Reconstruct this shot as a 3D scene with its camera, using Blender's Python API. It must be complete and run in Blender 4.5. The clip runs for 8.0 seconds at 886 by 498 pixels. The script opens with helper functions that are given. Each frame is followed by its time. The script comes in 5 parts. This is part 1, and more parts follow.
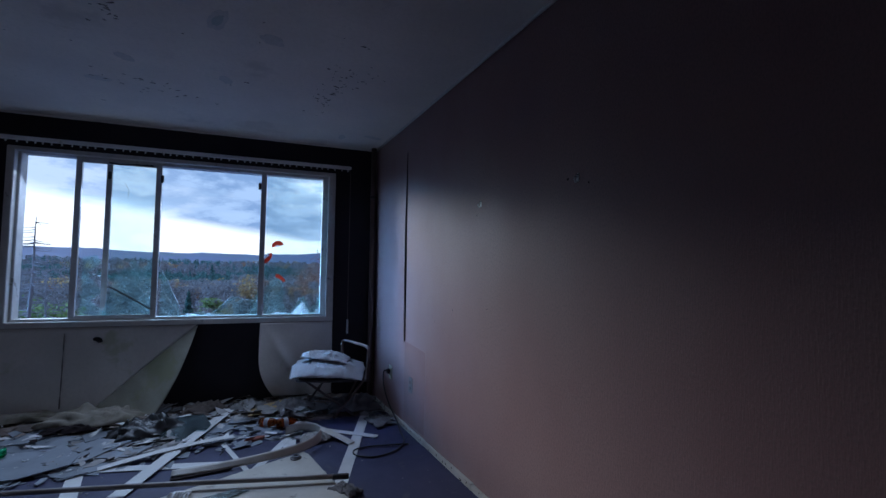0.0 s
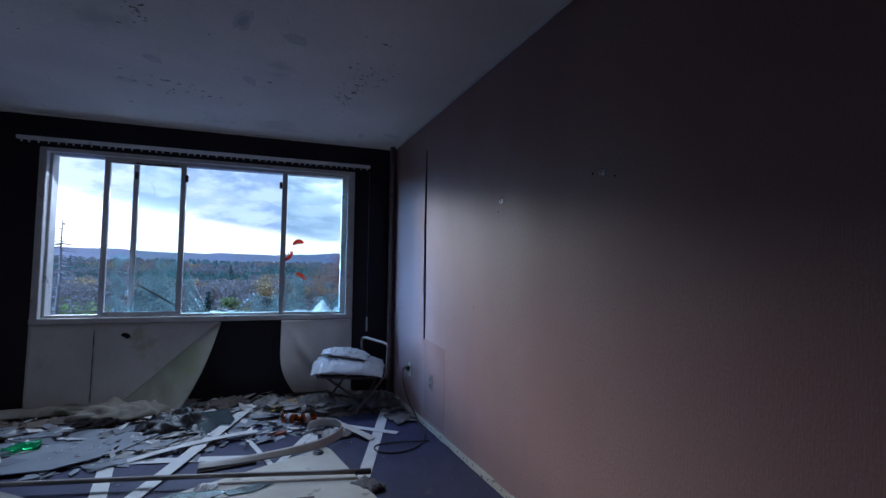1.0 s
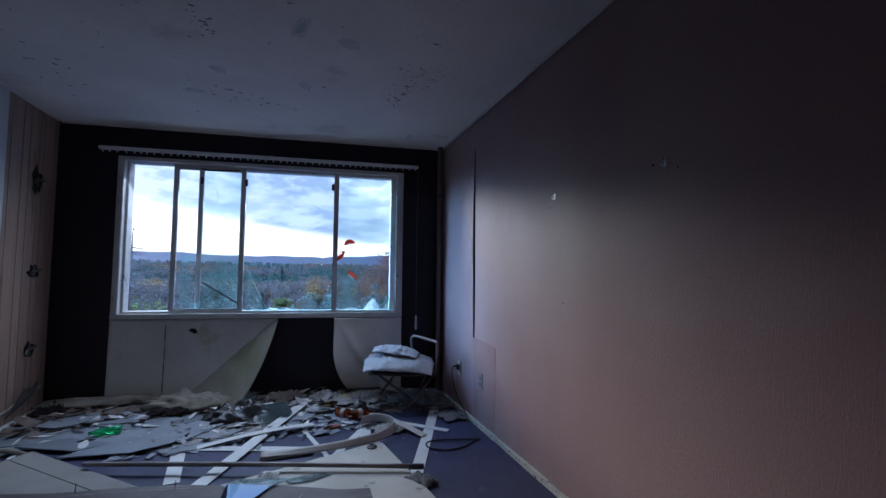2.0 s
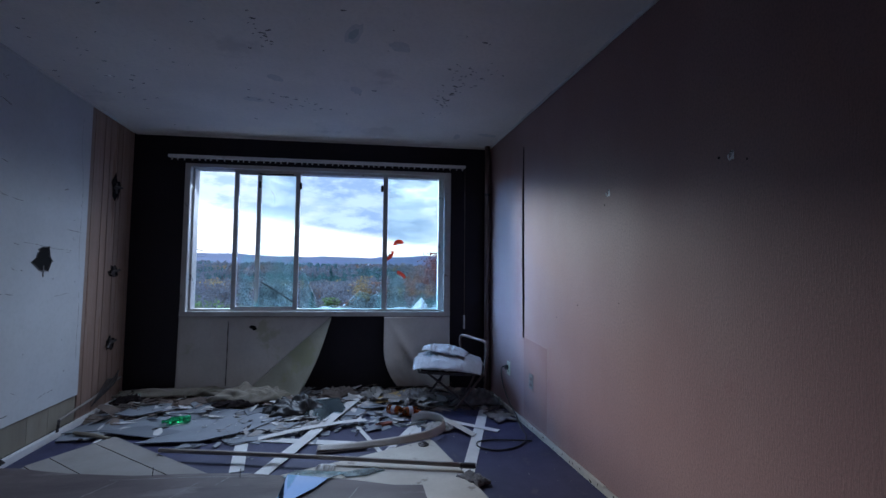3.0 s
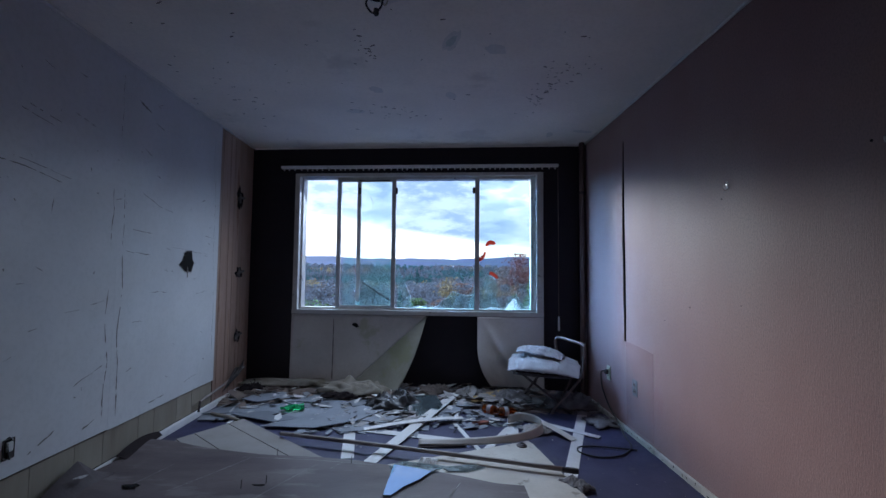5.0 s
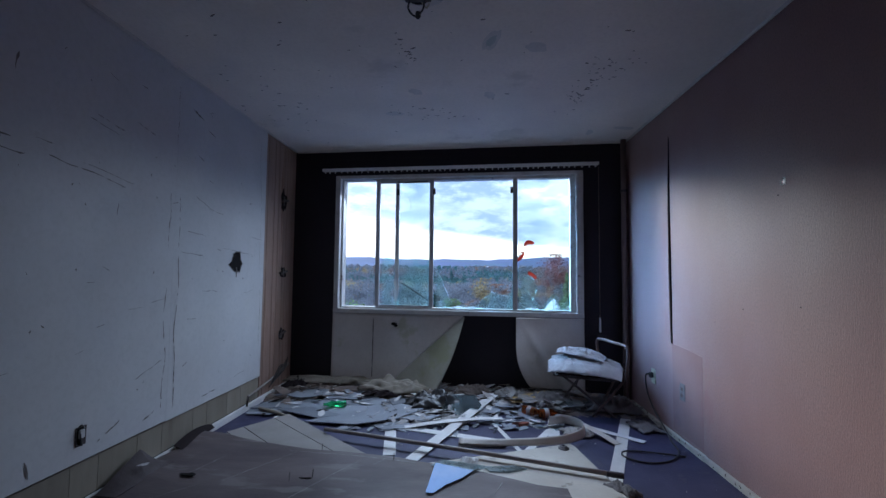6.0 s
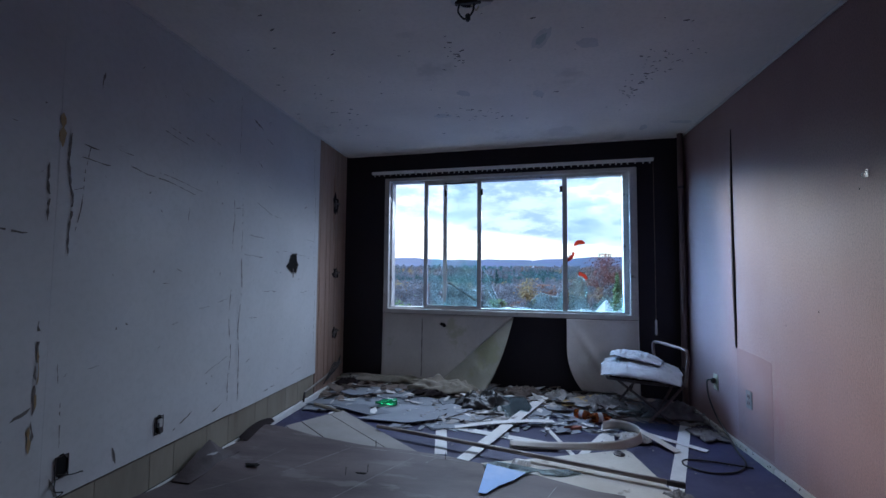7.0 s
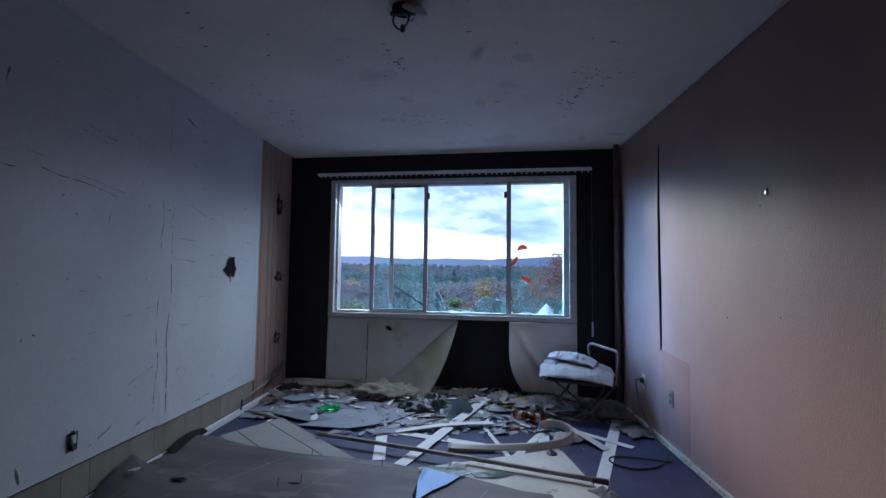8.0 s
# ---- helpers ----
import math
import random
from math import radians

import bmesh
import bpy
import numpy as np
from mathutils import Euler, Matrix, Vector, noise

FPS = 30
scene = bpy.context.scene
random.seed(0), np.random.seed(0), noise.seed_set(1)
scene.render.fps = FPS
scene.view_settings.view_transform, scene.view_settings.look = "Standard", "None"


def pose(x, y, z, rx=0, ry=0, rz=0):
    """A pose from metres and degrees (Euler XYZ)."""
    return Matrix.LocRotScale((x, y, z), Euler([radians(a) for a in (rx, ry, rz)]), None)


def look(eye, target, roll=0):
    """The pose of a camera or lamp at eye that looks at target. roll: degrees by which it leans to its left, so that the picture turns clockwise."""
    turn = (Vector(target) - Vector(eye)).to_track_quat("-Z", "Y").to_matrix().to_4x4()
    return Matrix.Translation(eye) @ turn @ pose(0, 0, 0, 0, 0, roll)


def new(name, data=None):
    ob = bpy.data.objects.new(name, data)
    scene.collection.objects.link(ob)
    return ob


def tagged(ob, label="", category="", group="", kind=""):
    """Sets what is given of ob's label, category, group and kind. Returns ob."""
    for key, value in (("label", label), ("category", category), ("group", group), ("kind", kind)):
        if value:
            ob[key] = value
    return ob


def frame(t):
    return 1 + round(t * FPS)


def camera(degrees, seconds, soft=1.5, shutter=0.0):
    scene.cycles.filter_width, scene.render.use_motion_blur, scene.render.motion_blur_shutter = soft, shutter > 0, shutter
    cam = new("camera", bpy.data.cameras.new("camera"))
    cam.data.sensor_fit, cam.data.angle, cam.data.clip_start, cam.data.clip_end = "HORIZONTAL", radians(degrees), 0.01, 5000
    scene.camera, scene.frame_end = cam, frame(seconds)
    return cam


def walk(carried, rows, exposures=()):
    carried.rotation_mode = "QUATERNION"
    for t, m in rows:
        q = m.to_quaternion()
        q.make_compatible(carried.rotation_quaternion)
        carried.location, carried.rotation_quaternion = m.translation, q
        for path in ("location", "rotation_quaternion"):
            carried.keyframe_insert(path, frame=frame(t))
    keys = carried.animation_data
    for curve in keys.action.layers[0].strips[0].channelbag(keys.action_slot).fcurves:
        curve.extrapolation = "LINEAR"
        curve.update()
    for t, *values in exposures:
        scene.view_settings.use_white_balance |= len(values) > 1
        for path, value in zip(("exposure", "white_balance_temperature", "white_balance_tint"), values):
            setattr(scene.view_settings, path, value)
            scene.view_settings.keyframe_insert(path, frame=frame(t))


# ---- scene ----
cam = camera(90.5, 8.0)
PATH = [
    (0, (-1.252, -4.4, 1.213), (-0.4, -2.594, 1.324), 0.7),
    (0.5, (-1.265, -4.392, 1.209), (-0.421, -2.583, 1.317), 0.6),
    (1, (-1.287, -4.385, 1.193), (-0.496, -2.552, 1.303), 0.7),
    (1.5, (-1.31, -4.378, 1.177), (-0.609, -2.508, 1.291), 0.7),
    (3, (-1.363, -4.367, 1.163), (-0.952, -2.413, 1.276), 0.6),
    (3.5, (-1.382, -4.364, 1.162), (-1.075, -2.391, 1.275), 0.6),
    (4, (-1.406, -4.368, 1.16), (-1.202, -2.382, 1.274), 0.5),
    (4.5, (-1.426, -4.376, 1.158), (-1.316, -2.382, 1.272), 0.5),
    (6, (-1.483, -4.393, 1.151), (-1.605, -2.4, 1.267), 0.6),
    (6.5, (-1.498, -4.395, 1.149), (-1.723, -2.411, 1.263), 0.5),
    (7, (-1.513, -4.409, 1.153), (-1.837, -2.439, 1.269), 0.5),
    (7.5, (-1.477, -4.454, 1.19), (-1.856, -2.493, 1.305), 0.5),
    (7.7, (-1.459, -4.446, 1.192), (-1.784, -2.478, 1.307), 0.5),
    (7.8, (-1.444, -4.44, 1.194), (-1.722, -2.466, 1.308), 0.6),
    (7.9, (-1.415, -4.427, 1.199), (-1.607, -2.442, 1.312), 0.6),
    (8, (-1.395, -4.419, 1.201), (-1.529, -2.426, 1.314), 0.7),
]
walk(cam, [(t, look(eye, target, roll)) for t, eye, target, roll in PATH],
     exposures=[(0, -0.28, 5550, 11), (0.5, 0.05, 5700, 11), (1, 0.16, 5800, 11), (2, 0.2, 5900, 11), (4.5, 0.34, 6000, 11), (7, 0.55, 6050, 11), (8, 0.52, 6050, 11)])


# ---- world: overcast autumn evening sky ----
SUN_AZ, SUN_EL = -31.0, 17.6
GLOW_AZ, GLOW_EL, GLOW = -77.0, 13.0, 40.0


def make_world():
    w = bpy.data.worlds.new("sky")
    scene.world = w
    w.use_nodes = True
    nt = w.node_tree
    nt.nodes.clear()
    N, L = nt.nodes.new, nt.links.new

    def math_(op, a, b=0.0, c=None, clamp=False):
        n = N("ShaderNodeMath")
        n.operation, n.use_clamp = op, clamp
        for i, v in enumerate((a, b) if c is None else (a, b, c)):
            if isinstance(v, (int, float)):
                n.inputs[i].default_value = v
            else:
                L(v, n.inputs[i])
        return n.outputs[0]

    def mix(f, a, b):
        n = N("ShaderNodeMix")
        n.data_type = "RGBA"
        for i, v in ((0, f), (6, a), (7, b)):
            if isinstance(v, tuple):
                n.inputs[i].default_value = (*v, 1)
            elif isinstance(v, (int, float)):
                n.inputs[i].default_value = v
            else:
                L(v, n.inputs[i])
        return n.outputs[2]

    def step(v, lo, hi):
        n = N("ShaderNodeMapRange")
        n.interpolation_type = "SMOOTHSTEP"
        n.inputs[1].default_value, n.inputs[2].default_value = lo, hi
        L(v, n.inputs[0])
        return n.outputs[0]

    co = N("ShaderNodeTexCoord").outputs["Generated"]
    sep = N("ShaderNodeSeparateXYZ")
    L(co, sep.inputs[0])
    x, y, z = sep.outputs
    flat = math_("SQRT", math_("ADD", math_("MULTIPLY", x, x), math_("MULTIPLY", y, y)))
    el = math_("DIVIDE", z, math_("MAXIMUM", flat, 0.02))
    az = math_("ARCTAN2", x, y)
    comb = N("ShaderNodeCombineXYZ")
    L(math_("MULTIPLY", az, 2.6), comb.inputs[0])
    L(math_("MULTIPLY", el, 6.5), comb.inputs[1])

    def cloud(scale, detail, rough, off):
        m = N("ShaderNodeMapping")
        m.inputs["Location"].default_value = (off, off * 0.7, 0)
        L(comb.outputs[0], m.inputs[0])
        n = N("ShaderNodeTexNoise")
        n.inputs["Scale"].default_value, n.inputs["Detail"].default_value, n.inputs["Roughness"].default_value = scale, detail, rough
        L(m.outputs[0], n.inputs[0])
        return n.outputs[0]

    big, small = cloud(1.15, 5, 0.55, 3.1), cloud(4.0, 6, 0.6, 9.4)
    sky = N("ShaderNodeTexSky")
    sky.sky_type, sky.sun_disc = "NISHITA", False
    sky.sun_elevation, sky.sun_rotation = radians(SUN_EL), radians(SUN_AZ)
    clear = N("ShaderNodeVectorMath")
    clear.operation = "SCALE"
    L(sky.outputs[0], clear.inputs[0])
    clear.inputs[3].default_value = 0.10
    blue = mix(0.72, clear.outputs[0], (0.55, 0.80, 1.15))
    mass = math_("ADD", math_("MULTIPLY", big, 0.7), math_("MULTIPLY", small, 0.3))
    grey = mix(step(small, 0.42, 0.62), (0.33, 0.49, 0.76), (0.58, 0.76, 1.02))
    white = mix(step(small, 0.42, 0.60), (0.80, 1.02, 1.25), (1.22, 1.30, 1.36))
    top = mix(step(mass, 0.47, 0.54), white, grey)
    top = mix(step(mass, 0.58, 0.66), top, blue)
    # a darker deck of cloud hangs over the bright strip at the horizon
    edge = math_("MINIMUM", math_("ADD", math_("MULTIPLY", az, -0.14), 0.086), math_("ADD", math_("MULTIPLY", az, 0.35), 0.262))
    over = math_("SUBTRACT", el, edge)
    wav = math_("ADD", over, math_("MULTIPLY", math_("SUBTRACT", small, 0.5), 0.035))
    deck = math_("MULTIPLY", step(wav, -0.004, 0.03), math_("SUBTRACT", 1.0, step(math_("ADD", over, math_("MULTIPLY", math_("SUBTRACT", mass, 0.5), 0.25)), 0.05, 0.12)))
    out = mix(math_("MULTIPLY", deck, 0.7), top, grey)
    strip = mix(step(small, 0.3, 0.75), (1.35, 1.42, 1.45), (1.7, 1.7, 1.62))
    out = mix(math_("SUBTRACT", 1.0, step(wav, -0.012, 0.012)), out, strip)
    out = mix(math_("MULTIPLY", step(el, 0.34, 0.6), 0.75), out, (0.50, 0.66, 0.94))
    # an overcast sky grows brighter towards the zenith
    lift = N("ShaderNodeVectorMath")
    lift.operation = "SCALE"
    L(out, lift.inputs[0])
    L(math_("ADD", 1.0, math_("MULTIPLY", step(el, 0.25, 0.95), 1.8)), lift.inputs[3])
    # blue glow added out of view, to brighten the papered wall near the window
    dot = N("ShaderNodeVectorMath")
    dot.operation = "DOT_PRODUCT"
    L(co, dot.inputs[0])
    ga, ge = radians(GLOW_AZ), radians(GLOW_EL)
    dot.inputs[1].default_value = (math.sin(ga) * math.cos(ge), math.cos(ga) * math.cos(ge), math.sin(ge))
    glow = N("ShaderNodeVectorMath")
    glow.operation = "SCALE"
    glow.inputs[0].default_value = (0.37, 0.77, 1.38)
    L(math_("MULTIPLY", step(dot.outputs["Value"], 0.82, 1.0), GLOW), glow.inputs[3])
    total = N("ShaderNodeVectorMath")
    total.operation = "ADD"
    L(lift.outputs[0], total.inputs[0])
    L(glow.outputs[0], total.inputs[1])
    out = total.outputs[0]
    bg = N("ShaderNodeBackground")
    L(out, bg.inputs[0])
    bg.inputs[1].default_value = 1.0
    L(bg.outputs[0], N("ShaderNodeOutputWorld").inputs[0])


make_world()
sun_data = bpy.data.lights.new("sun", "SUN")
sun_data.energy, sun_data.angle, sun_data.color = 2.05, radians(18), (1.0, 0.94, 0.87)
sun = new("sun", sun_data)
sun.matrix_basis = look((0, 0, 0), (-math.sin(radians(SUN_AZ)), -math.cos(radians(SUN_AZ)), -math.tan(radians(SUN_EL))))
sun.location = (-20, 30, 20)

# daylight that comes in through the window opening
win_light = bpy.data.lights.new("window_daylight", "AREA")
win_light.shape, win_light.size, win_light.size_y, win_light.energy, win_light.color = "RECTANGLE", 2.4, 0.4, 12.5, (0.66, 0.80, 1.0)
win_light.spread = radians(112)
win_lamp = new("window_daylight", win_light)
win_lamp.matrix_basis = look((-1.65, -0.07, 1.86), (-1.98, -1.25, 0.25))

# ---- materials ----


def mat(name, base, second=None, scale=6.0, rough=0.7, bump=0.15, fine=60.0, metal=0.0, amount=1.0, spots=None, spot_scale=3.0, spot_at=0.62,
        stretch=(1, 1, 1), spec=0.5, rnd=0.0, wave=None, detail=6.0, grainy=0.35):
    """Two colours mixed by a broad noise, a fine grain in the relief, and sparse stains."""
    m = bpy.data.materials.new(name)
    m.use_nodes = True
    nt = m.node_tree
    N, L = nt.nodes.new, nt.links.new
    p = nt.nodes["Principled BSDF"]
    co = N("ShaderNodeTexCoord").outputs["Object"]
    mp = N("ShaderNodeMapping")
    mp.inputs["Scale"].default_value = stretch
    L(co, mp.inputs[0])

    def noise_(s, d=detail, r=0.6):
        n = N("ShaderNodeTexNoise")
        n.inputs["Scale"].default_value, n.inputs["Detail"].default_value, n.inputs["Roughness"].default_value = s, d, r
        L(mp.outputs[0], n.inputs[0])
        return n.outputs[0]

    def mixc(f, a, b):
        n = N("ShaderNodeMix")
        n.data_type = "RGBA"
        L(f, n.inputs[0])
        for i, v in ((6, a), (7, b)):
            if isinstance(v, tuple):
                n.inputs[i].default_value = (*v, 1)
            else:
                L(v, n.inputs[i])
        return n.outputs[2]

    def ramp(v, lo, hi, top=1.0):
        n = N("ShaderNodeMapRange")
        n.inputs[1].default_value, n.inputs[2].default_value, n.inputs[4].default_value = lo, hi, top
        L(v, n.inputs[0])
        return n.outputs[0]

    second = second or tuple(c * 0.75 for c in base)
    broad, grain = noise_(scale), noise_(fine, 4)
    col = mixc(ramp(broad, 0.35, 0.68, amount), base, second)
    col = mixc(ramp(grain, 0.45, 0.8 if grainy < 0.5 else 0.65, grainy), col, tuple(c * 0.7 for c in base))
    if spots:
        col = mixc(ramp(noise_(spot_scale, 7, 0.65), spot_at, spot_at + 0.07, 0.85), col, spots)
    if rnd:
        info = N("ShaderNodeObjectInfo")
        geo = N("ShaderNodeNewGeometry")
        add = N("ShaderNodeMath")
        add.operation = "ADD"
        L(info.outputs["Random"], add.inputs[0])
        L(geo.outputs["Random Per Island"], add.inputs[1])
        fr = N("ShaderNodeMath")
        fr.operation = "FRACT"
        L(add.outputs[0], fr.inputs[0])
        hsv = N("ShaderNodeHueSaturation")
        L(ramp(fr.outputs[0], 0, 1, 1.0), hsv.inputs["Value"])
        hsv.inputs["Value"].links[0].from_node.inputs[3].default_value = 1 - rnd
        hsv.inputs["Value"].links[0].from_node.inputs[4].default_value = 1 + rnd
        L(col, hsv.inputs["Color"])
        col = hsv.outputs[0]
    L(col, p.inputs["Base Color"])
    L(ramp(broad, 0.3, 0.7), p.inputs["Roughness"])
    p.inputs["Roughness"].links[0].from_node.inputs[3].default_value = max(0.02, rough - 0.1)
    p.inputs["Roughness"].links[0].from_node.inputs[4].default_value = min(1, rough + 0.08)
    p.inputs["Metallic"].default_value = metal
    p.inputs["Specular IOR Level"].default_value = spec
    if bump:
        b = N("ShaderNodeBump")
        b.inputs["Strength"].default_value, b.inputs["Distance"].default_value = bump, 0.004
        h = N("ShaderNodeMath")
        h.operation = "ADD"
        L(broad, h.inputs[0])
        L(grain, h.inputs[1])
        out = h.outputs[0]
        if wave:
            ribs = N("ShaderNodeMapping")
            ribs.inputs["Scale"].default_value = (1, 1, 0.09)
            L(co, ribs.inputs[0])
            wv = N("ShaderNodeTexNoise")
            wv.inputs["Scale"].default_value, wv.inputs["Detail"].default_value = wave, 2
            L(ribs.outputs[0], wv.inputs[0])
            h2 = N("ShaderNodeMath")
            h2.operation = "ADD"
            L(out, h2.inputs[0])
            L(wv.outputs[0], h2.inputs[1])
            out = h2.outputs[0]
        L(out, b.inputs["Height"])
        L(b.outputs[0], p.inputs["Normal"])
    return m


def glass_mat(name, tint=(0.93, 0.98, 0.97), veil=0.0, veil_col=(0.6, 0.7, 0.72), rough=0.02, through_=False):
    """Thin pane: see-through, a mirror at grazing angles, with a veil of dust."""
    m = bpy.data.materials.new(name)
    m.use_nodes = True
    nt = m.node_tree
    nt.nodes.clear()
    N, L = nt.nodes.new, nt.links.new
    tr, gl, di = N("ShaderNodeBsdfTransparent"), N("ShaderNodeBsdfGlossy"), N("ShaderNodeBsdfTranslucent" if through_ else "ShaderNodeBsdfDiffuse")
    tr.inputs[0].default_value = (*tint, 1)
    gl.inputs["Roughness"].default_value = rough
    di.inputs[0].default_value = (*veil_col, 1)
    fr = N("ShaderNodeFresnel")
    fr.inputs[0].default_value = 1.45
    a, b = N("ShaderNodeMixShader"), N("ShaderNodeMixShader")
    no = N("ShaderNodeTexNoise")
    no.inputs["Scale"].default_value, no.inputs["Detail"].default_value = 9, 6
    co = N("ShaderNodeTexCoord")
    L(co.outputs["Object"], no.inputs[0])
    mr = N("ShaderNodeMapRange")
    mr.inputs[1].default_value, mr.inputs[2].default_value, mr.inputs[4].default_value = 0.3, 0.75, veil
    L(no.outputs[0], mr.inputs[0])
    L(mr.outputs[0], a.inputs[0])
    L(tr.outputs[0], a.inputs[1])
    L(di.outputs[0], a.inputs[2])
    L(fr.outputs[0], b.inputs[0])
    L(a.outputs[0], b.inputs[1])
    L(gl.outputs[0], b.inputs[2])
    L(b.outputs[0], N("ShaderNodeOutputMaterial").inputs[0])
    return m


M_CEIL = mat("ceiling_plaster", (0.86, 0.805, 0.755), (0.76, 0.71, 0.67), 1.6, 0.85, 0.35, 45, spots=(0.64, 0.595, 0.56), spot_scale=1.3, spot_at=0.60)
M_PAPER = mat("ribbed_wallpaper", (0.308, 0.204, 0.195), (0.266, 0.150, 0.150), 0.9, 0.52, 0.24, 150, spots=(0.270, 0.150, 0.152), spot_scale=2.2, spot_at=0.63,
              wave=240.0, stretch=(1, 1, 0.55), spec=0.5, grainy=0.75)
M_PAPER2 = mat("darker_wallpaper", (0.285, 0.188, 0.180), (0.248, 0.148, 0.147), 1.6, 0.62, 0.25, 120, spots=(0.215, 0.135, 0.137), spot_scale=3.0, spot_at=0.62, spec=0.2)
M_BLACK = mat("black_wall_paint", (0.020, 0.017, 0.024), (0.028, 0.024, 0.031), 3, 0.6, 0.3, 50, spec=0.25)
M_BOARD = mat("white_plasterboard", (0.60, 0.60, 0.61), (0.53, 0.53, 0.54), 1.4, 0.6, 0.2, 40, spots=(0.43, 0.42, 0.41), spot_scale=1.7, spot_at=0.62)
M_PLY = mat("old_beige_panelling", (0.30, 0.265, 0.21), (0.235, 0.20, 0.155), 4, 0.6, 0.25, 50, stretch=(1, 1, 0.25), spots=(0.2, 0.16, 0.12), spot_scale=4, rnd=0.12)
M_WOOD = mat("brown_wood_panelling", (0.36, 0.24, 0.19), (0.27, 0.175, 0.14), 7, 0.35, 0.25, 60, stretch=(3, 3, 0.12), rnd=0.10)
M_WHITE = mat("aged_white_paint", (0.78, 0.77, 0.76), (0.66, 0.65, 0.64), 5, 0.5, 0.25, 50, spots=(0.26, 0.23, 0.2), spot_scale=7, spot_at=0.66)
M_FRAME = mat("weathered_window_paint", (0.58, 0.555, 0.53), (0.46, 0.44, 0.42), 6, 0.55, 0.3, 60, spots=(0.20, 0.17, 0.15), spot_scale=9, spot_at=0.63)
M_FALLEN = mat("dirty_fallen_sheet", (0.31, 0.275, 0.225), (0.20, 0.175, 0.14), 5, 0.8, 0.35, 50, spots=(0.16, 0.14, 0.10), spot_scale=5, spot_at=0.58)
M_ALU = mat("dull_aluminium", (0.60, 0.61, 0.63), (0.48, 0.48, 0.50), 8, 0.35, 0.2, 60, metal=0.25)
M_SHEET = mat("stained_wall_sheet", (0.68, 0.64, 0.60), (0.58, 0.54, 0.50), 2.2, 0.7, 0.25, 40, spots=(0.48, 0.47, 0.34), spot_scale=2.6, spot_at=0.60)
M_FLAP = mat("mouldy_sheet_back", (0.42, 0.405, 0.345), (0.31, 0.305, 0.23), 3, 0.75, 0.3, 40, spots=(0.31, 0.315, 0.205), spot_scale=3.0, spot_at=0.56)
M_FLOOR = mat("dark_blue_floor", (0.041, 0.040, 0.098), (0.026, 0.025, 0.066), 2.5, 0.55, 0.25, 80, spots=(0.075, 0.072, 0.105), spot_scale=5, spot_at=0.60, spec=0.35)
M_TAPE = mat("white_floor_strip", (0.76, 0.75, 0.74), (0.66, 0.65, 0.64), 6, 0.36, 0.1, 60)
M_HARD = mat("dusty_hardboard", (0.140, 0.107, 0.106), (0.070, 0.053, 0.056), 2.6, 0.55, 0.3, 70, spots=(0.18, 0.155, 0.152), spot_scale=4.5, spot_at=0.56, stretch=(0.45, 1.3, 1), grainy=0.6, spec=0.3)
M_DARKED = mat("dark_hardboard_back", (0.022, 0.016, 0.017), (0.03, 0.022, 0.024), 4, 0.9, 0.3, 55, spec=0.12)
M_SCRAP = mat("torn_brown_hardboard", (0.075, 0.055, 0.056), (0.045, 0.032, 0.034), 6, 0.75, 0.35, 60, spots=(0.13, 0.115, 0.12), spot_scale=7, spot_at=0.62)
M_CARD = mat("beige_fibreboard", (0.285, 0.262, 0.245), (0.23, 0.21, 0.195), 3.0, 0.8, 0.2, 60, spots=(0.26, 0.23, 0.2), spot_scale=3)
M_OFFW = mat("off_white_board", (0.56, 0.53, 0.47), (0.45, 0.42, 0.37), 3.0, 0.65, 0.25, 55, spots=(0.22, 0.19, 0.16), spot_scale=8, spot_at=0.62)
M_SHARD = mat("blue_grey_shard", (0.24, 0.26, 0.295), (0.20, 0.22, 0.25), 3, 0.36, 0.1, 60, rnd=0.26, spots=(0.16, 0.165, 0.18), spot_scale=4, spot_at=0.68, grainy=0.12)
M_RUBBLE = mat("pale_rubble", (0.36, 0.345, 0.335), (0.21, 0.20, 0.195), 8, 0.8, 0.3, 60, rnd=0.45)
M_RUBBLE2 = mat("brown_rubble", (0.24, 0.185, 0.155), (0.13, 0.10, 0.09), 8, 0.85, 0.3, 60, rnd=0.5)
M_CLOTH = mat("white_cotton", (0.50, 0.50, 0.53), (0.42, 0.43, 0.46), 7, 0.9, 0.25, 150)
M_RAG = mat("grey_rag", (0.19, 0.18, 0.185), (0.12, 0.112, 0.116), 9, 0.95, 0.4, 120, spots=(0.14, 0.12, 0.12), spot_scale=8, spot_at=0.6)
M_STEEL = mat("worn_steel", (0.15, 0.11, 0.10), (0.105, 0.072, 0.064), 15, 0.5, 0.2, 90, metal=0.3)
M_CHROME = mat("dull_chrome", (0.72, 0.71, 0.70), (0.60, 0.58, 0.56), 15, 0.3, 0.1, 90, metal=0.5)
M_DSTEEL = mat("dark_steel", (0.10, 0.09, 0.095), (0.06, 0.05, 0.05), 15, 0.45, 0.2, 90, metal=0.6)
M_POLE = mat("dirty_metal_pole", (0.36, 0.32, 0.30), (0.20, 0.165, 0.15), 9, 0.5, 0.3, 90, metal=0.1, stretch=(0.3, 1, 1))
M_CORD = mat("black_rubber", (0.02, 0.02, 0.022), (0.03, 0.03, 0.03), 20, 0.6, 0.1, 90)
M_BAG = mat("black_plastic_film", (0.02, 0.02, 0.022), (0.035, 0.034, 0.036), 10, 0.32, 0.2, 60)
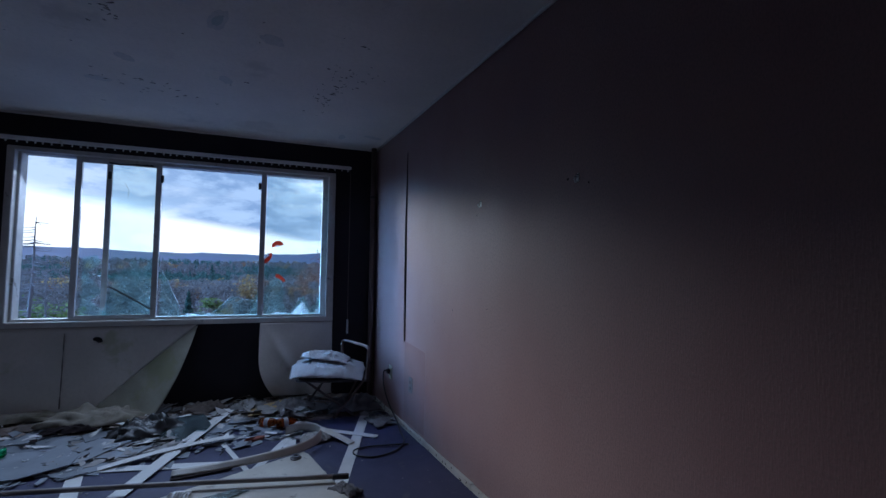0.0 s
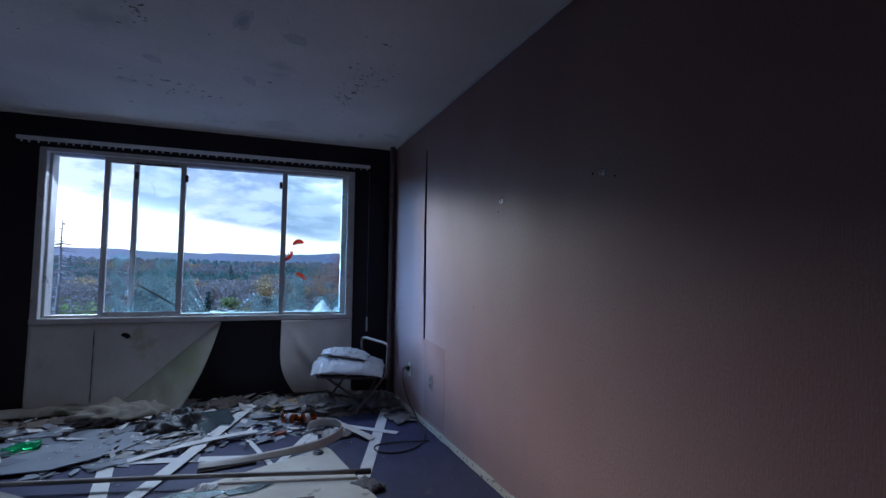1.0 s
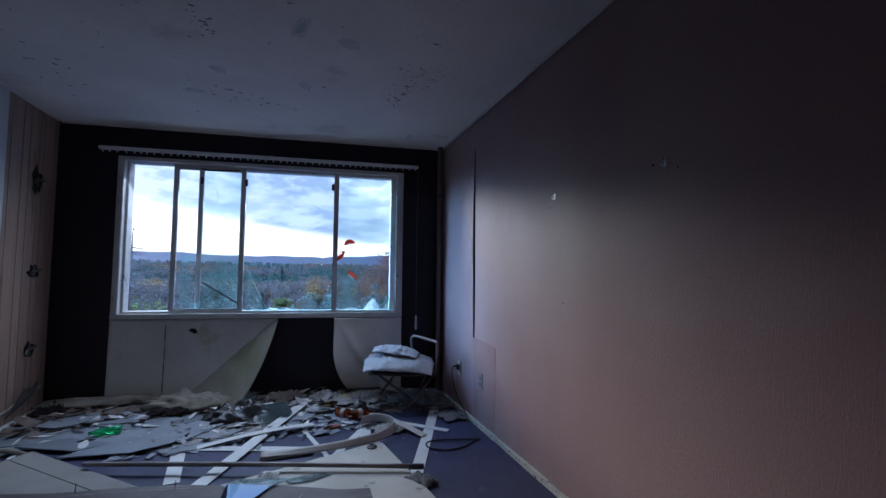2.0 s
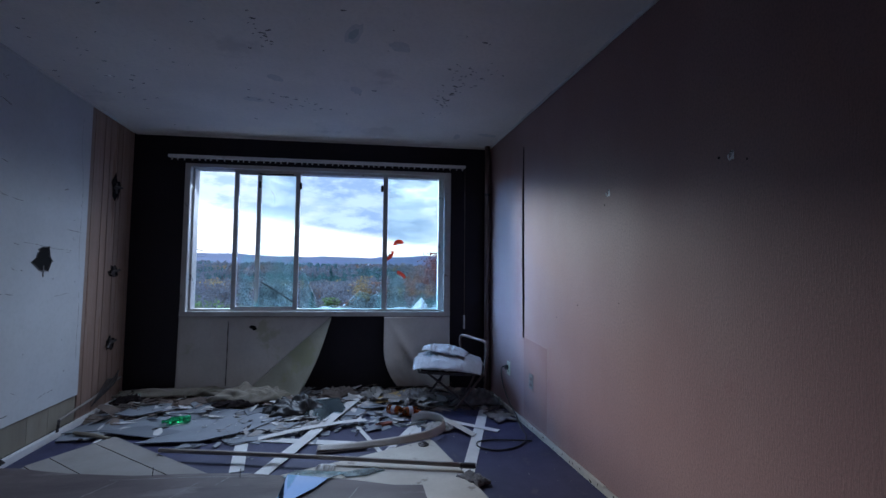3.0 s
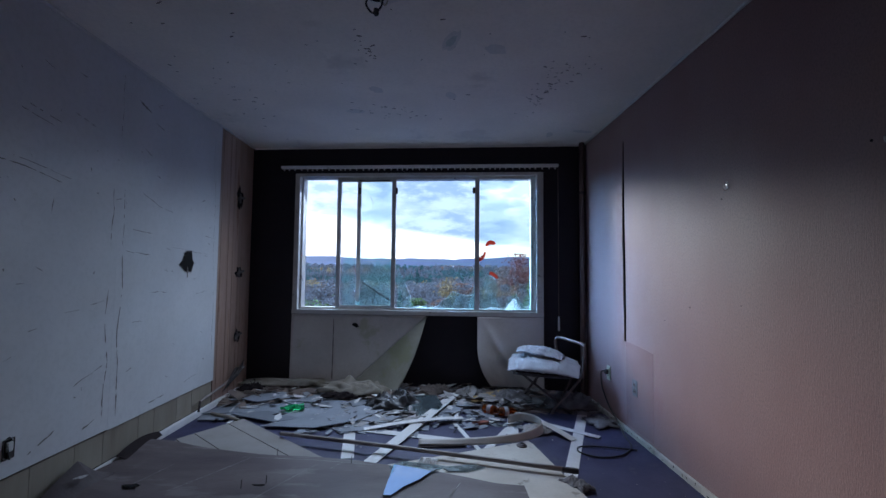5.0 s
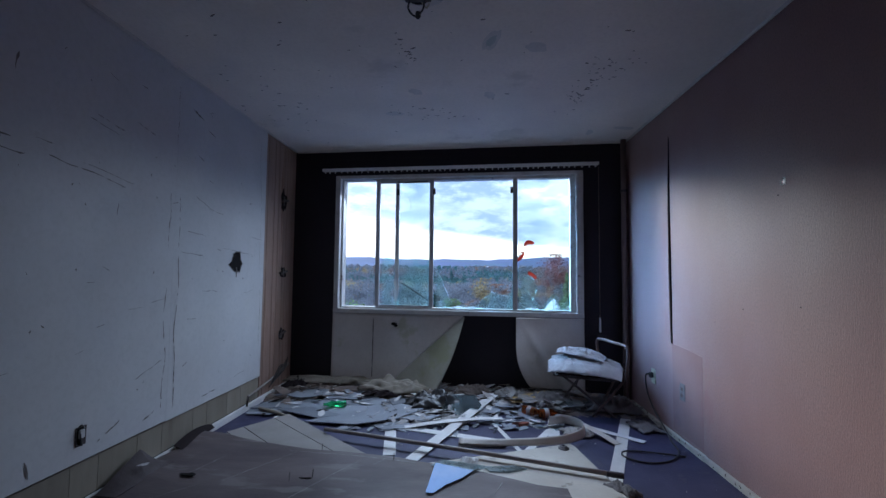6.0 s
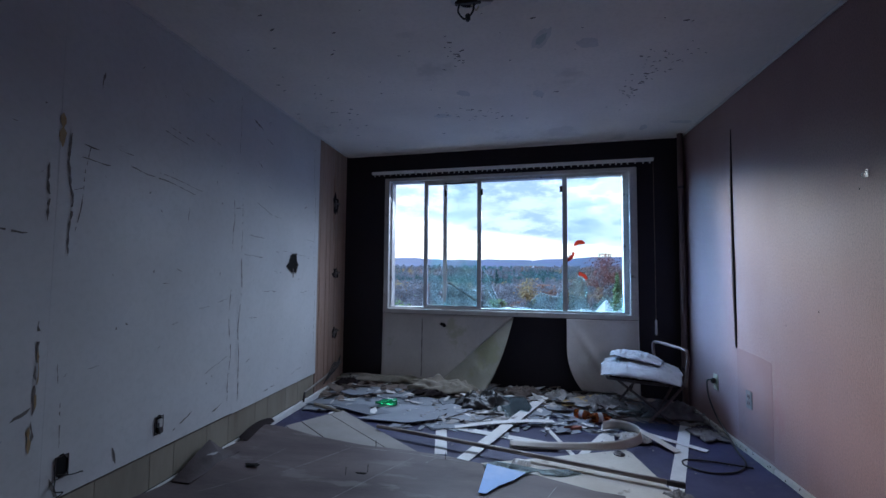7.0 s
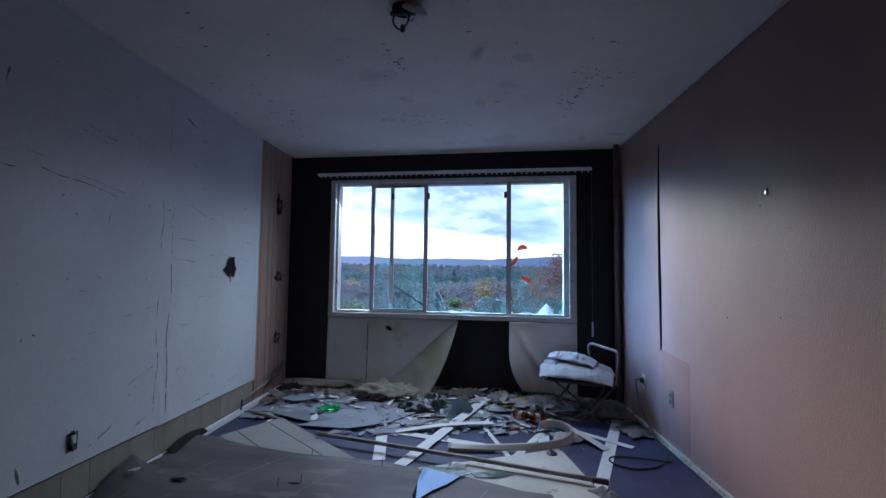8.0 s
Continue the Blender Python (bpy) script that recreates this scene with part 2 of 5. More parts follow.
M_PLATE = mat("ivory_plate", (0.50, 0.47, 0.34), (0.42, 0.39, 0.27), 12, 0.4, 0.05, 90)
M_PLATEW = mat("grey_white_plate", (0.60, 0.59, 0.58), (0.5, 0.49, 0.48), 12, 0.4, 0.05, 90)
M_PLATED = mat("grimy_grey_plate", (0.20, 0.185, 0.185), (0.15, 0.14, 0.14), 12, 0.55, 0.05, 90, spec=0.3)
M_DARK = mat("dark_void", (0.012, 0.011, 0.012), (0.02, 0.018, 0.018), 20, 0.9, 0.3, 60, spec=0.1)
M_SCUFF = mat("dark_scuff", (0.12, 0.105, 0.10), (0.22, 0.20, 0.19), 40, 0.9, 0.2, 90)
M_GLUE = mat("brown_glue_stain", (0.36, 0.25, 0.13), (0.28, 0.19, 0.10), 20, 0.7, 0.2, 90)
M_STAIN = mat("grey_mould_stain", (0.63, 0.61, 0.595), (0.70, 0.68, 0.665), 14, 0.9, 0.2, 60)
M_STAING = mat("green_mould_stain", (0.46, 0.52, 0.51), (0.52, 0.55, 0.54), 14, 0.9, 0.2, 60)
M_YELLOW = mat("yellowed_cardboard", (0.40, 0.28, 0.12), (0.30, 0.21, 0.10), 8, 0.8, 0.2, 70)
M_BRICK = mat("red_fragment", (0.32, 0.10, 0.07), (0.22, 0.07, 0.05), 12, 0.8, 0.3, 80)
M_RED = mat("red_sticker", (0.70, 0.17, 0.11), (0.62, 0.14, 0.09), 12, 0.5, 0.0, 80)
M_STWHITE = mat("white_sticker", (0.8, 0.8, 0.8), (0.7, 0.7, 0.7), 12, 0.5, 0.0, 80)
for m_ in (M_RED, M_STWHITE):
    # thin film: lets the daylight behind it through
    p_ = m_.node_tree.nodes["Principled BSDF"]
    tl_, mx_ = m_.node_tree.nodes.new("ShaderNodeBsdfTranslucent"), m_.node_tree.nodes.new("ShaderNodeMixShader")
    m_.node_tree.links.new(p_.inputs["Base Color"].links[0].from_socket, tl_.inputs[0])
    m_.node_tree.links.new(p_.outputs[0], mx_.inputs[1])
    m_.node_tree.links.new(tl_.outputs[0], mx_.inputs[2])
    mx_.inputs[0].default_value = 0.6
    m_.node_tree.links.new(mx_.outputs[0], m_.node_tree.nodes["Material Output"].inputs[0])
M_CREAM = mat("cream_vinyl_trim", (0.60, 0.56, 0.51), (0.50, 0.46, 0.42), 6, 0.5, 0.1, 70)
M_PIPE = mat("brown_painted_pipe", (0.17, 0.115, 0.105), (0.12, 0.08, 0.075), 6, 0.45, 0.2, 70)
M_GLASS = glass_mat("window_glass", veil=0.03)
M_SHARDG = glass_mat("broken_glass", (0.80, 0.92, 0.91), veil=0.06, veil_col=(0.40, 0.60, 0.62), through_=True)
M_EDGE = glass_mat("glass_edge", (0.8, 0.9, 0.9), veil=0.42, veil_col=(0.85, 0.95, 1.0), through_=True)
M_FROST = glass_mat("dusty_glass_sheet", (0.75, 0.85, 0.86), veil=0.8, veil_col=(0.52, 0.63, 0.67), rough=0.05)
M_AMBER = glass_mat("amber_glass", (0.62, 0.20, 0.035), veil=0.18, veil_col=(0.45, 0.13, 0.03))
M_GREEN = glass_mat("green_plastic", (0.25, 0.9, 0.5), veil=0.6, veil_col=(0.08, 0.62, 0.30), rough=0.1)
M_PANE = glass_mat("grey_loose_glass", (0.50, 0.60, 0.62), veil=0.5, veil_col=(0.20, 0.255, 0.285), rough=0.08)
M_MIRROR = mat("mirror_silver", (0.10, 0.145, 0.23), (0.09, 0.135, 0.21), 3, 0.02, 0.0, 40, metal=1.0)
for l_ in list(M_MIRROR.node_tree.links):
    if l_.to_socket.name == "Roughness":
        M_MIRROR.node_tree.links.remove(l_)
M_MIRROR.node_tree.nodes["Principled BSDF"].inputs["Roughness"].default_value = 0.03

# ---- building helpers ----
IDENT = Matrix.Identity(4)


def part(name, bm, material, parent=None, label="", m=IDENT, smooth=False):
    """Links a bmesh as one mesh object, under a thing or on its own."""
    me = bpy.data.meshes.new(name)
    bmesh.ops.recalc_face_normals(bm, faces=bm.faces)
    bm.to_mesh(me)
    bm.free()
    me.materials.append(material)
    if smooth:
        me.shade_smooth()
    ob = new(name, me)
    ob.parent = parent
    ob.matrix_basis = m
    if label:
        ob["label"] = label
    return ob


def raw(name, verts, faces, material, parent=None, m=IDENT, smooth=False):
    me = bpy.data.meshes.new(name)
    me.from_pydata(verts, [], faces)
    me.materials.append(material)
    if smooth:
        me.shade_smooth()
    ob = new(name, me)
    ob.parent = parent
    ob.matrix_basis = m
    return ob


def thing(name, label, category, m=IDENT, group="", kind=""):
    ob = new(name)
    ob.empty_display_size = 0.05
    ob.matrix_basis = m
    return tagged(ob, label, category, group, kind)


def box(bm, x0, x1, y0, y1, z0, z1, bevel=0.0):
    vs = [bm.verts.new((x, y, z)) for x in (x0, x1) for y in (y0, y1) for z in (z0, z1)]
    fs = [bm.faces.new([vs[i] for i in q]) for q in ((0, 1, 3, 2), (4, 6, 7, 5), (0, 4, 5, 1), (2, 3, 7, 6), (0, 2, 6, 4), (1, 5, 7, 3))]
    if bevel:
        es = list({e for f in fs for e in f.edges})
        bmesh.ops.bevel(bm, geom=es, offset=bevel, segments=2, affect="EDGES")
    return bm


def slab(x0, x1, y0, y1, z0, z1, bevel=0.0):
    return box(bmesh.new(), x0, x1, y0, y1, z0, z1, bevel)


def prism(poly, h, bm=None, m=IDENT, bevel=0.0):
    """A flat polygon in x and y, from z = 0 to h, laid by m."""
    bm = bm or bmesh.new()
    lo = [bm.verts.new(m @ Vector((x, y, 0))) for x, y in poly]
    hi = [bm.verts.new(m @ Vector((x, y, h))) for x, y in poly]
    n = len(poly)
    top = bm.faces.new(hi)
    bm.faces.new(lo[::-1])
    for i in range(n):
        bm.faces.new((lo[i], lo[(i + 1) % n], hi[(i + 1) % n], hi[i]))
    if bevel:
        bmesh.ops.bevel(bm, geom=list(top.edges), offset=bevel, segments=1, affect="EDGES")
    return bm


def tube(pts, r, bm=None, seg=8, closed=False):
    bm = bm or bmesh.new()
    pts = [Vector(p) for p in pts]
    rings, n = [], len(pts)
    up = Vector((0.13, 0.21, 0.97))
    for i, p in enumerate(pts):
        a, b = pts[max(i - 1, 0)], pts[min(i + 1, n - 1)]
        d = (b - a).normalized()
        s = d.cross(up).normalized()
        if s.length < 0.1:
            s = d.cross(Vector((1, 0, 0))).normalized()
        u = s.cross(d)
        rr = r[i] if isinstance(r, (list, tuple)) else r
        rings.append([bm.verts.new(p + rr * (math.cos(2 * math.pi * k / seg) * s + math.sin(2 * math.pi * k / seg) * u)) for k in range(seg)])
    for i in range(n - 1):
        for k in range(seg):
            bm.faces.new((rings[i][k], rings[i][(k + 1) % seg], rings[i + 1][(k + 1) % seg], rings[i + 1][k]))
    bm.faces.new(rings[0][::-1])
    bm.faces.new(rings[-1])
    return bm


def spline(pts, n=8):
    """A smooth line through the points."""
    P = [Vector(p) for p in pts]
    P = [2 * P[0] - P[1]] + P + [2 * P[-1] - P[-2]]
    out = []
    for i in range(1, len(P) - 2):
        a, b, c, d = P[i - 1:i + 3]
        for k in range(n):
            t = k / n
            out.append(0.5 * (2 * b + (c - a) * t + (2 * a - 5 * b + 4 * c - d) * t * t + (3 * b - a - 3 * c + d) * t ** 3))
    out.append(P[-2])
    return out


def lathe(profile, seg=20, bm=None):
    """profile: (radius, height) rows, turned about z."""
    bm = bm or bmesh.new()
    rings = [[bm.verts.new((r * math.cos(2 * math.pi * k / seg), r * math.sin(2 * math.pi * k / seg), z)) for k in range(seg)] for r, z in profile]
    for a, b in zip(rings, rings[1:]):
        for k in range(seg):
            bm.faces.new((a[k], a[(k + 1) % seg], b[(k + 1) % seg], b[k]))
    bm.faces.new(rings[0][::-1])
    bm.faces.new(rings[-1])
    return bm


def sheet(fn, nu, nv, thick):
    """A bent sheet: fn(s, t) gives the place for s and t from 0 to 1; thickness along the normal."""
    g = [[Vector(fn(i / nu, j / nv)) for j in range(nv + 1)] for i in range(nu + 1)]
    bm = bmesh.new()
    lay = []
    for side in (0, 1):
        rows = []
        for i in range(nu + 1):
            row = []
            for j in range(nv + 1):
                a = g[min(i + 1, nu)][j] - g[max(i - 1, 0)][j]
                b = g[i][min(j + 1, nv)] - g[i][max(j - 1, 0)]
                nrm = a.cross(b).normalized()
                row.append(bm.verts.new(g[i][j] + nrm * thick * (side - 0.5)))
            rows.append(row)
        lay.append(rows)
    for rows, flip in ((lay[0], True), (lay[1], False)):
        for i in range(nu):
            for j in range(nv):
                q = [rows[i][j], rows[i + 1][j], rows[i + 1][j + 1], rows[i][j + 1]]
                bm.faces.new(q[::-1] if flip else q)
    A, B = lay
    for i in range(nu):
        bm.faces.new((A[i][0], A[i + 1][0], B[i + 1][0], B[i][0]))
        bm.faces.new((A[i][nv], B[i][nv], B[i + 1][nv], A[i + 1][nv]))
    for j in range(nv):
        bm.faces.new((A[0][j], B[0][j], B[0][j + 1], A[0][j + 1]))
        bm.faces.new((A[nu][j], A[nu][j + 1], B[nu][j + 1], B[nu][j]))
    return bm


def ragged(r, n, seed, jag=0.35, sx=1.0, sy=1.0):
    """An uneven outline round the origin."""
    q = random.Random(seed)
    return [(sx * r * (1 + q.uniform(-jag, jag)) * math.cos(2 * math.pi * k / n), sy * r * (1 + q.uniform(-jag, jag)) * math.sin(2 * math.pi * k / n)) for k in range(n)]


def crumple(w, d, h, seed, nu=18, nv=18, rough=7.0, edge=0.6):
    """A crumpled heap of film or cloth on z = 0."""
    off = Vector((seed * 3.7, seed * 1.3, seed * 0.7))

    def fn(s, t):
        x, y = (s - 0.5), (t - 0.5)
        r = min(1.0, 2 * max(abs(x), abs(y)))
        e = 1 + 0.35 * noise.noise(Vector((x * 5, y * 5, 1)) + off)
        z = h * (1 - r ** 2.2) ** 0.7 * (0.55 + 0.9 * abs(noise.noise(Vector((x * rough, y * rough, 0)) + off))) + 0.012 + 0.012 * abs(noise.noise(Vector((x * 14, y * 14, 4)) + off))
        return (x * w * e, y * d * e, max(0.004, z))
    return sheet(fn, nu, nv, 0.003)


# ---- the room ----
# Origin: foot of the papered wall near the window. x to the right, y towards the window, z up.
XL, HC, YB = -3.335, 2.44, -6.0
WM = Matrix.Translation((0, -0.15, 0)) @ Matrix.Rotation(math.atan2(-0.08779, 0.99614), 4, "Z")   # the window wall stands slightly askew
U0, U1, Z0, Z1 = -2.885, -0.408, 0.757, 2.160     # window opening in the window wall

floor = tagged(part("floor", slab(XL - 0.2, 0.2, YB - 0.2, 0.32, -0.2, 0.0), M_FLOOR), "dark blue painted floor, worn and strewn with debris", "floor", kind="structure")


def ceiling_mesh():
    bm = bmesh.new()
    nx, ny = 60, 90
    g = [[bm.verts.new((XL - 0.15 + (0.35 - XL) * i / nx, YB - 0.15 + (0.5 - YB) * j / ny, HC)) for j in range(ny + 1)] for i in range(nx + 1)]
    for i in range(nx):
        for j in range(ny):
            bm.faces.new((g[i][j], g[i][j + 1], g[i + 1][j + 1], g[i + 1][j]))
    box(bm, XL - 0.2, 0.25, YB - 0.2, 0.4, HC + 0.03, HC + 0.2)
    return bm


tagged(part("ceiling", ceiling_mesh(), M_CEIL), "pale grey plaster ceiling with flaked paint and mould", "ceiling", kind="structure")

wall_east = tagged(part("wall_east", slab(0.0, 0.18, YB, 0.3, 0, HC + 0.05), M_PAPER), "dusty pink wall with ribbed wallpaper", "wall", kind="structure")
wall_west = tagged(part("wall_west", slab(XL - 0.18, XL - 0.03, YB, 0.4, 0, HC + 0.05), M_DARK), "stud wall behind white plasterboard and wood panelling", "wall", kind="structure")
# end wall is never in view; its brown keeps bounced light low
tagged(part("wall_south", slab(XL - 0.18, 0.18, YB - 0.15, YB, 0, HC + 0.05), M_WOOD), "unseen end wall, kept dark brown to bounce less light", "wall", kind="structure")


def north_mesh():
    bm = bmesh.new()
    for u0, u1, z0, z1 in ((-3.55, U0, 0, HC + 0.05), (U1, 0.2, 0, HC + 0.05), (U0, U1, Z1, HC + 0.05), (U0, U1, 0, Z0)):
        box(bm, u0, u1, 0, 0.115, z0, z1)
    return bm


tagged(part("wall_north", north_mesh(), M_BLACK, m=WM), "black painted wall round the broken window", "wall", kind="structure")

# seam in the wallpaper: a lifted edge with a dark gap
seam = thing("wallpaper_seam", "lifted wallpaper seam with a dark open gap", "wallpaper", kind="structure")
zs = np.linspace(0.665, 2.2, 20)
part("gap", tube([(-0.001, -1.048 + 0.004 * math.sin(z * 5), z) for z in zs], [0.003 + 0.006 * max(0, math.sin(math.pi * (z - 0.5) / 1.72)) for z in zs], seg=6), M_DARK, seam)
part("lifted_edge", sheet(lambda s, t: (-0.001 - 0.010 * (1 - s) ** 2 * math.sin(math.pi * min(1, 0.10 + t * 0.9)), -1.036 + 0.06 * s, 0.665 + 1.51 * t), 6, 20, 0.0015), M_PAPER, seam)
# slightly darker rectangle low on the wall, under the foot of the seam
part("patch", prism([(-0.40, 0.0), (0.012, 0.0), (0.012, 0.612), (-0.12, 0.606), (-0.30, 0.596), (-0.405, 0.585)], 0.0009, m=Matrix(((0, 0, -1, 0), (1, 0, 0, -1.06), (0, 1, 0, 0.055), (0, 0, 0, 1)))), M_PAPER2, seam, "slightly darker patch low on the wall")

# pipe in the corner
pipe = thing("corner_pipe", "brown painted vertical pipe in the corner", "pipe")
part("pipe", tube([(-0.045, -0.215, z) for z in (0.0, 0.6, 1.2, 1.8, HC)], 0.026, seg=14), M_PIPE, pipe, smooth=True)
for z in (0.35, 1.95):
    part("clamp", tube([(-0.045, -0.215, z - 0.012), (-0.045, -0.215, z + 0.012)], 0.031, seg=14), M_DSTEEL, pipe)

# ---- west wall: white plasterboard sheets, wood panelling, old panelling below ----


def wall_pieces():
    edges = [-0.545, -1.755, -2.93, -4.12, -5.3, YB + 0.01]
    for k, (a, b) in enumerate(zip(edges, edges[1:])):
        bm = slab(XL - 0.0295, XL, b + 0.0003, a - 0.0003, 0.235 + 0.006 * (k % 2), HC - 0.006)
        part("plasterboard_sheet", bm, M_BOARD, wall_west)
    y = -0.548
    k = 0
    while y > YB + 0.35:
        w = (0.30, 0.20, 0.26, 0.16)[k % 4]
        part("old_panel", slab(XL - 0.0295, XL - 0.012, y - w + 0.002, y, 0.052, 0.228, 0.001), M_PLY, wall_west)
        y -= w
        k += 1
    y, k = 0.17, 0
    while y > -0.54:
        w = min((0.09, 0.14, 0.075, 0.12)[k % 4], y + 0.541)
        part("wood_plank", slab(XL - 0.0295, XL - 0.009, y - w + 0.003, y, 0.03, HC - 0.006, 0.0025), M_WOOD, wall_west)
        y -= w
        k += 1


tagged(part("baseboard_west", slab(XL - 0.012, XL + 0.016, YB, 0.12, 0, 0.05, 0.004), M_WHITE), "scuffed white baseboard strip", "baseboard", kind="structure")


def east_strip():
    """Ragged white strip left where the skirting was torn off."""
    bm = bmesh.new()
    q = random.Random(3)
    y = -0.32
    while y > YB:
        w = q.uniform(0.04, 0.22)
        h = q.uniform(0.031, 0.040)
        box(bm, -q.uniform(0.016, 0.023), 0.0, y - w, y, 0, h, 0.003)
        y -= w + q.choice((0.0, 0.0, 0.002))
    return bm


tagged(part("baseboard_east", east_strip(), M_OFFW), "chipped white strip where the skirting was torn off", "baseboard", kind="structure")
# dark slanting nicks, laid on the strip as thin pieces
chips = bmesh.new()
q = random.Random(5)
for k in range(40):
    y = -0.4 - k * 0.085 + q.uniform(-0.07, 0.07)
    a = q.uniform(-1.2, 1.2)
    mm = Matrix.Translation((-0.0245, y, q.uniform(0.015, 0.042))) @ Matrix.Rotation(radians(-90), 4, "Y") @ Matrix.Rotation(a, 4, "Z")
    prism([(x * 0.9, yy * 0.28) for x, yy in ragged(0.010, 6, k)], 0.0015, chips, mm)
tagged(part("glue_chips", chips, M_DARK), "dark nicks along the skirting strip", "debris", kind="stuff")

# ceiling edge beads
for nm, a, b in (("trim_east", (-0.012, YB, HC - 0.008), (-0.012, -0.16, HC - 0.008)),):
    tagged(part(nm, tube([Vector(a).lerp(Vector(b), t) + Vector((0.004 * noise.noise((t * 40, 0, 0)), 0, 0.003 * noise.noise((t * 30, 5, 0)))) for t in np.linspace(0, 1, 60)], 0.010, seg=6), M_STAIN), "grimy caulk bead along the ceiling edge", "trim", kind="structure")
tagged(part("trim_north", tube([(u, -0.006, HC - 0.006 + 0.003 * noise.noise((u * 8, 0, 0))) for u in np.linspace(-3.34, 0, 50)], 0.008, seg=6), M_CEIL, m=WM), "paint bead along the ceiling edge", "trim", kind="structure")
tagged(part("trim_west", tube([(XL + 0.006, y, HC - 0.004 + 0.004 * noise.noise((y * 6, 0, 0))) for y in np.linspace(YB, 0.1, 60)], 0.009, seg=6), M_STAIN), "mouldy joint between wall and ceiling", "trim", kind="structure")

# ---- window ----
win = thing("window_1", "wide aluminium sliding window with smashed panes", "window", WM, kind="structure")


def casing():
    bm = bmesh.new()
    for u0, u1, z0, z1 in ((U0 - 0.01, U0 + 0.040, Z0 - 0.0, Z1 + 0.01), (U1 - 0.055, U1 + 0.01, Z0 - 0.0, Z1 + 0.01), (U0 + 0.040, U1 - 0.055, Z1 - 0.022, Z1 + 0.01)):
        box(bm, u0, u1, -0.024, 0.10, z0, z1, 0.004)
    return bm


part("window_frame", casing(), M_FRAME, win)
part("window_sill", slab(U0 - 0.012, U1 + 0.012, -0.030, 0.12, Z0 - 0.008, Z0 + 0.036, 0.004), M_FRAME, win)
bm = bmesh.new()
for u0, u1, z0, z1 in ((U0 + 0.040, U0 + 0.060, Z0 + 0.040, Z1 - 0.022), (U1 - 0.105, U1 - 0.055, Z0 + 0.040, Z1 - 0.022), (U0 + 0.060, -2.474, Z1 - 0.030, Z1 - 0.022), (-2.474, U1 - 0.105, Z1 - 0.044, Z1 - 0.022), (U0 + 0.060, U1 - 0.105, Z0 + 0.040, Z0 + 0.056)):
    box(bm, u0, u1, 0.03, 0.13, z0, z1, 0.003)
part("track_frame", bm, M_FRAME, win)
ZA, ZB = Z0 + 0.056, Z1 - 0.044


def mullion(u, w, v0, v1, mat_=M_ALU, z0=ZA, z1=ZB):
    return part("mullion", slab(u - w / 2, u + w / 2, v0, v1, z0, z1, 0.003), mat_, win)


mullion(-2.452, 0.042, 0.035, 0.065)
mullion(-1.886, 0.042, 0.035, 0.070)
mullion(-1.043, 0.046, 0.035, 0.070)
mullion(-2.258, 0.040, 0.085, 0.110)
# lower and upper rails of the inner sash
for z in (ZA + 0.012, ZB - 0.010):
    part("sash_rail", slab(-2.431, -1.907, 0.038, 0.062, z - 0.012, z + 0.010, 0.003), M_ALU, win)
for u, z in ((-1.858, 2.0), (-1.078, 2.0), (-2.236, 2.0)):
    lat = part("latch", slab(u - 0.012, u + 0.012, 0.02, 0.036, z - 0.035, z + 0.03, 0.005), M_DSTEEL, win)
# strips of loose glazing rubber
part("gasket", tube([(-2.245, 0.03, ZB - 0.012), (-2.17, 0.035, ZB - 0.02), (-2.05, 0.035, ZB - 0.012), (-1.93, 0.034, ZB - 0.01)], 0.006, seg=6), M_CORD, win)
part("gasket", tube([(-2.195, 0.028, 1.068), (-2.06, 0.026, 0.985), (-1.895, 0.03, 0.878)], 0.007, seg=6), M_CORD, win)


def pane(poly, v, material, name="pane"):
    ob = part(name, prism(poly, 0.004), material, win, m=Matrix.Translation((0, v, 0)) @ Matrix.Rotation(radians(90), 4, "X"))
    ob.visible_shadow = False
    return ob


pane([(-1.01, ZA), (-0.512, ZA), (-0.512, ZB), (-1.01, ZB)], 0.055, M_GLASS)
pane([(-2.238, ZA), (-1.91, ZA), (-1.91, ZB), (-2.238, ZB)], 0.10, M_GLASS)
# what is left of the broken panes
BROKEN = (
    (0.046, [(-2.397, ZA), (-2.397, 1.31), (-2.30, 1.33), (-2.27, 1.27), (-2.33, 1.20), (-2.39, 1.17), (-2.30, 1.11), (-2.26, 1.02), (-2.33, 0.95), (-2.28, 0.90), (-2.16, ZA)]),
    (0.050, [(-2.26, ZA), (-2.16, 1.16), (-2.12, 1.18), (-2.05, 1.30), (-1.98, 1.22), (-1.92, 1.29), (-1.89, 1.30), (-1.883, ZA)]),
    (0.052, [(-1.84, ZA), (-1.84, 1.21), (-1.79, 1.13), (-1.75, 1.02), (-1.71, 0.93), (-1.67, ZA)]),
    (0.054, [(-1.67, ZA), (-1.55, 0.85), (-1.44, 0.835), (-1.37, 0.90), (-1.28, 0.985), (-1.16, 0.95), (-1.10, 0.965), (-1.058, 1.06), (-1.058, ZA)]),
    (0.048, [(-1.01, ZA), (-1.01, 1.03), (-0.95, 1.14), (-0.905, 1.16), (-0.87, 1.13), (-0.83, 1.02), (-0.85, 0.92), (-0.80, ZA)]),
    (0.046, [(-0.80, ZA), (-0.74, 0.89), (-0.69, 0.965), (-0.66, 0.98), (-0.60, 0.86), (-0.55, 0.91), (-0.512, 1.0), (-0.512, ZA)]),
    (0.058, [(-1.13, ZA), (-1.10, 0.93), (-1.06, 1.00), (-1.058, ZA)]),
)
for v, poly in BROKEN:
    pane(poly, v, M_SHARDG, "glass_shard")
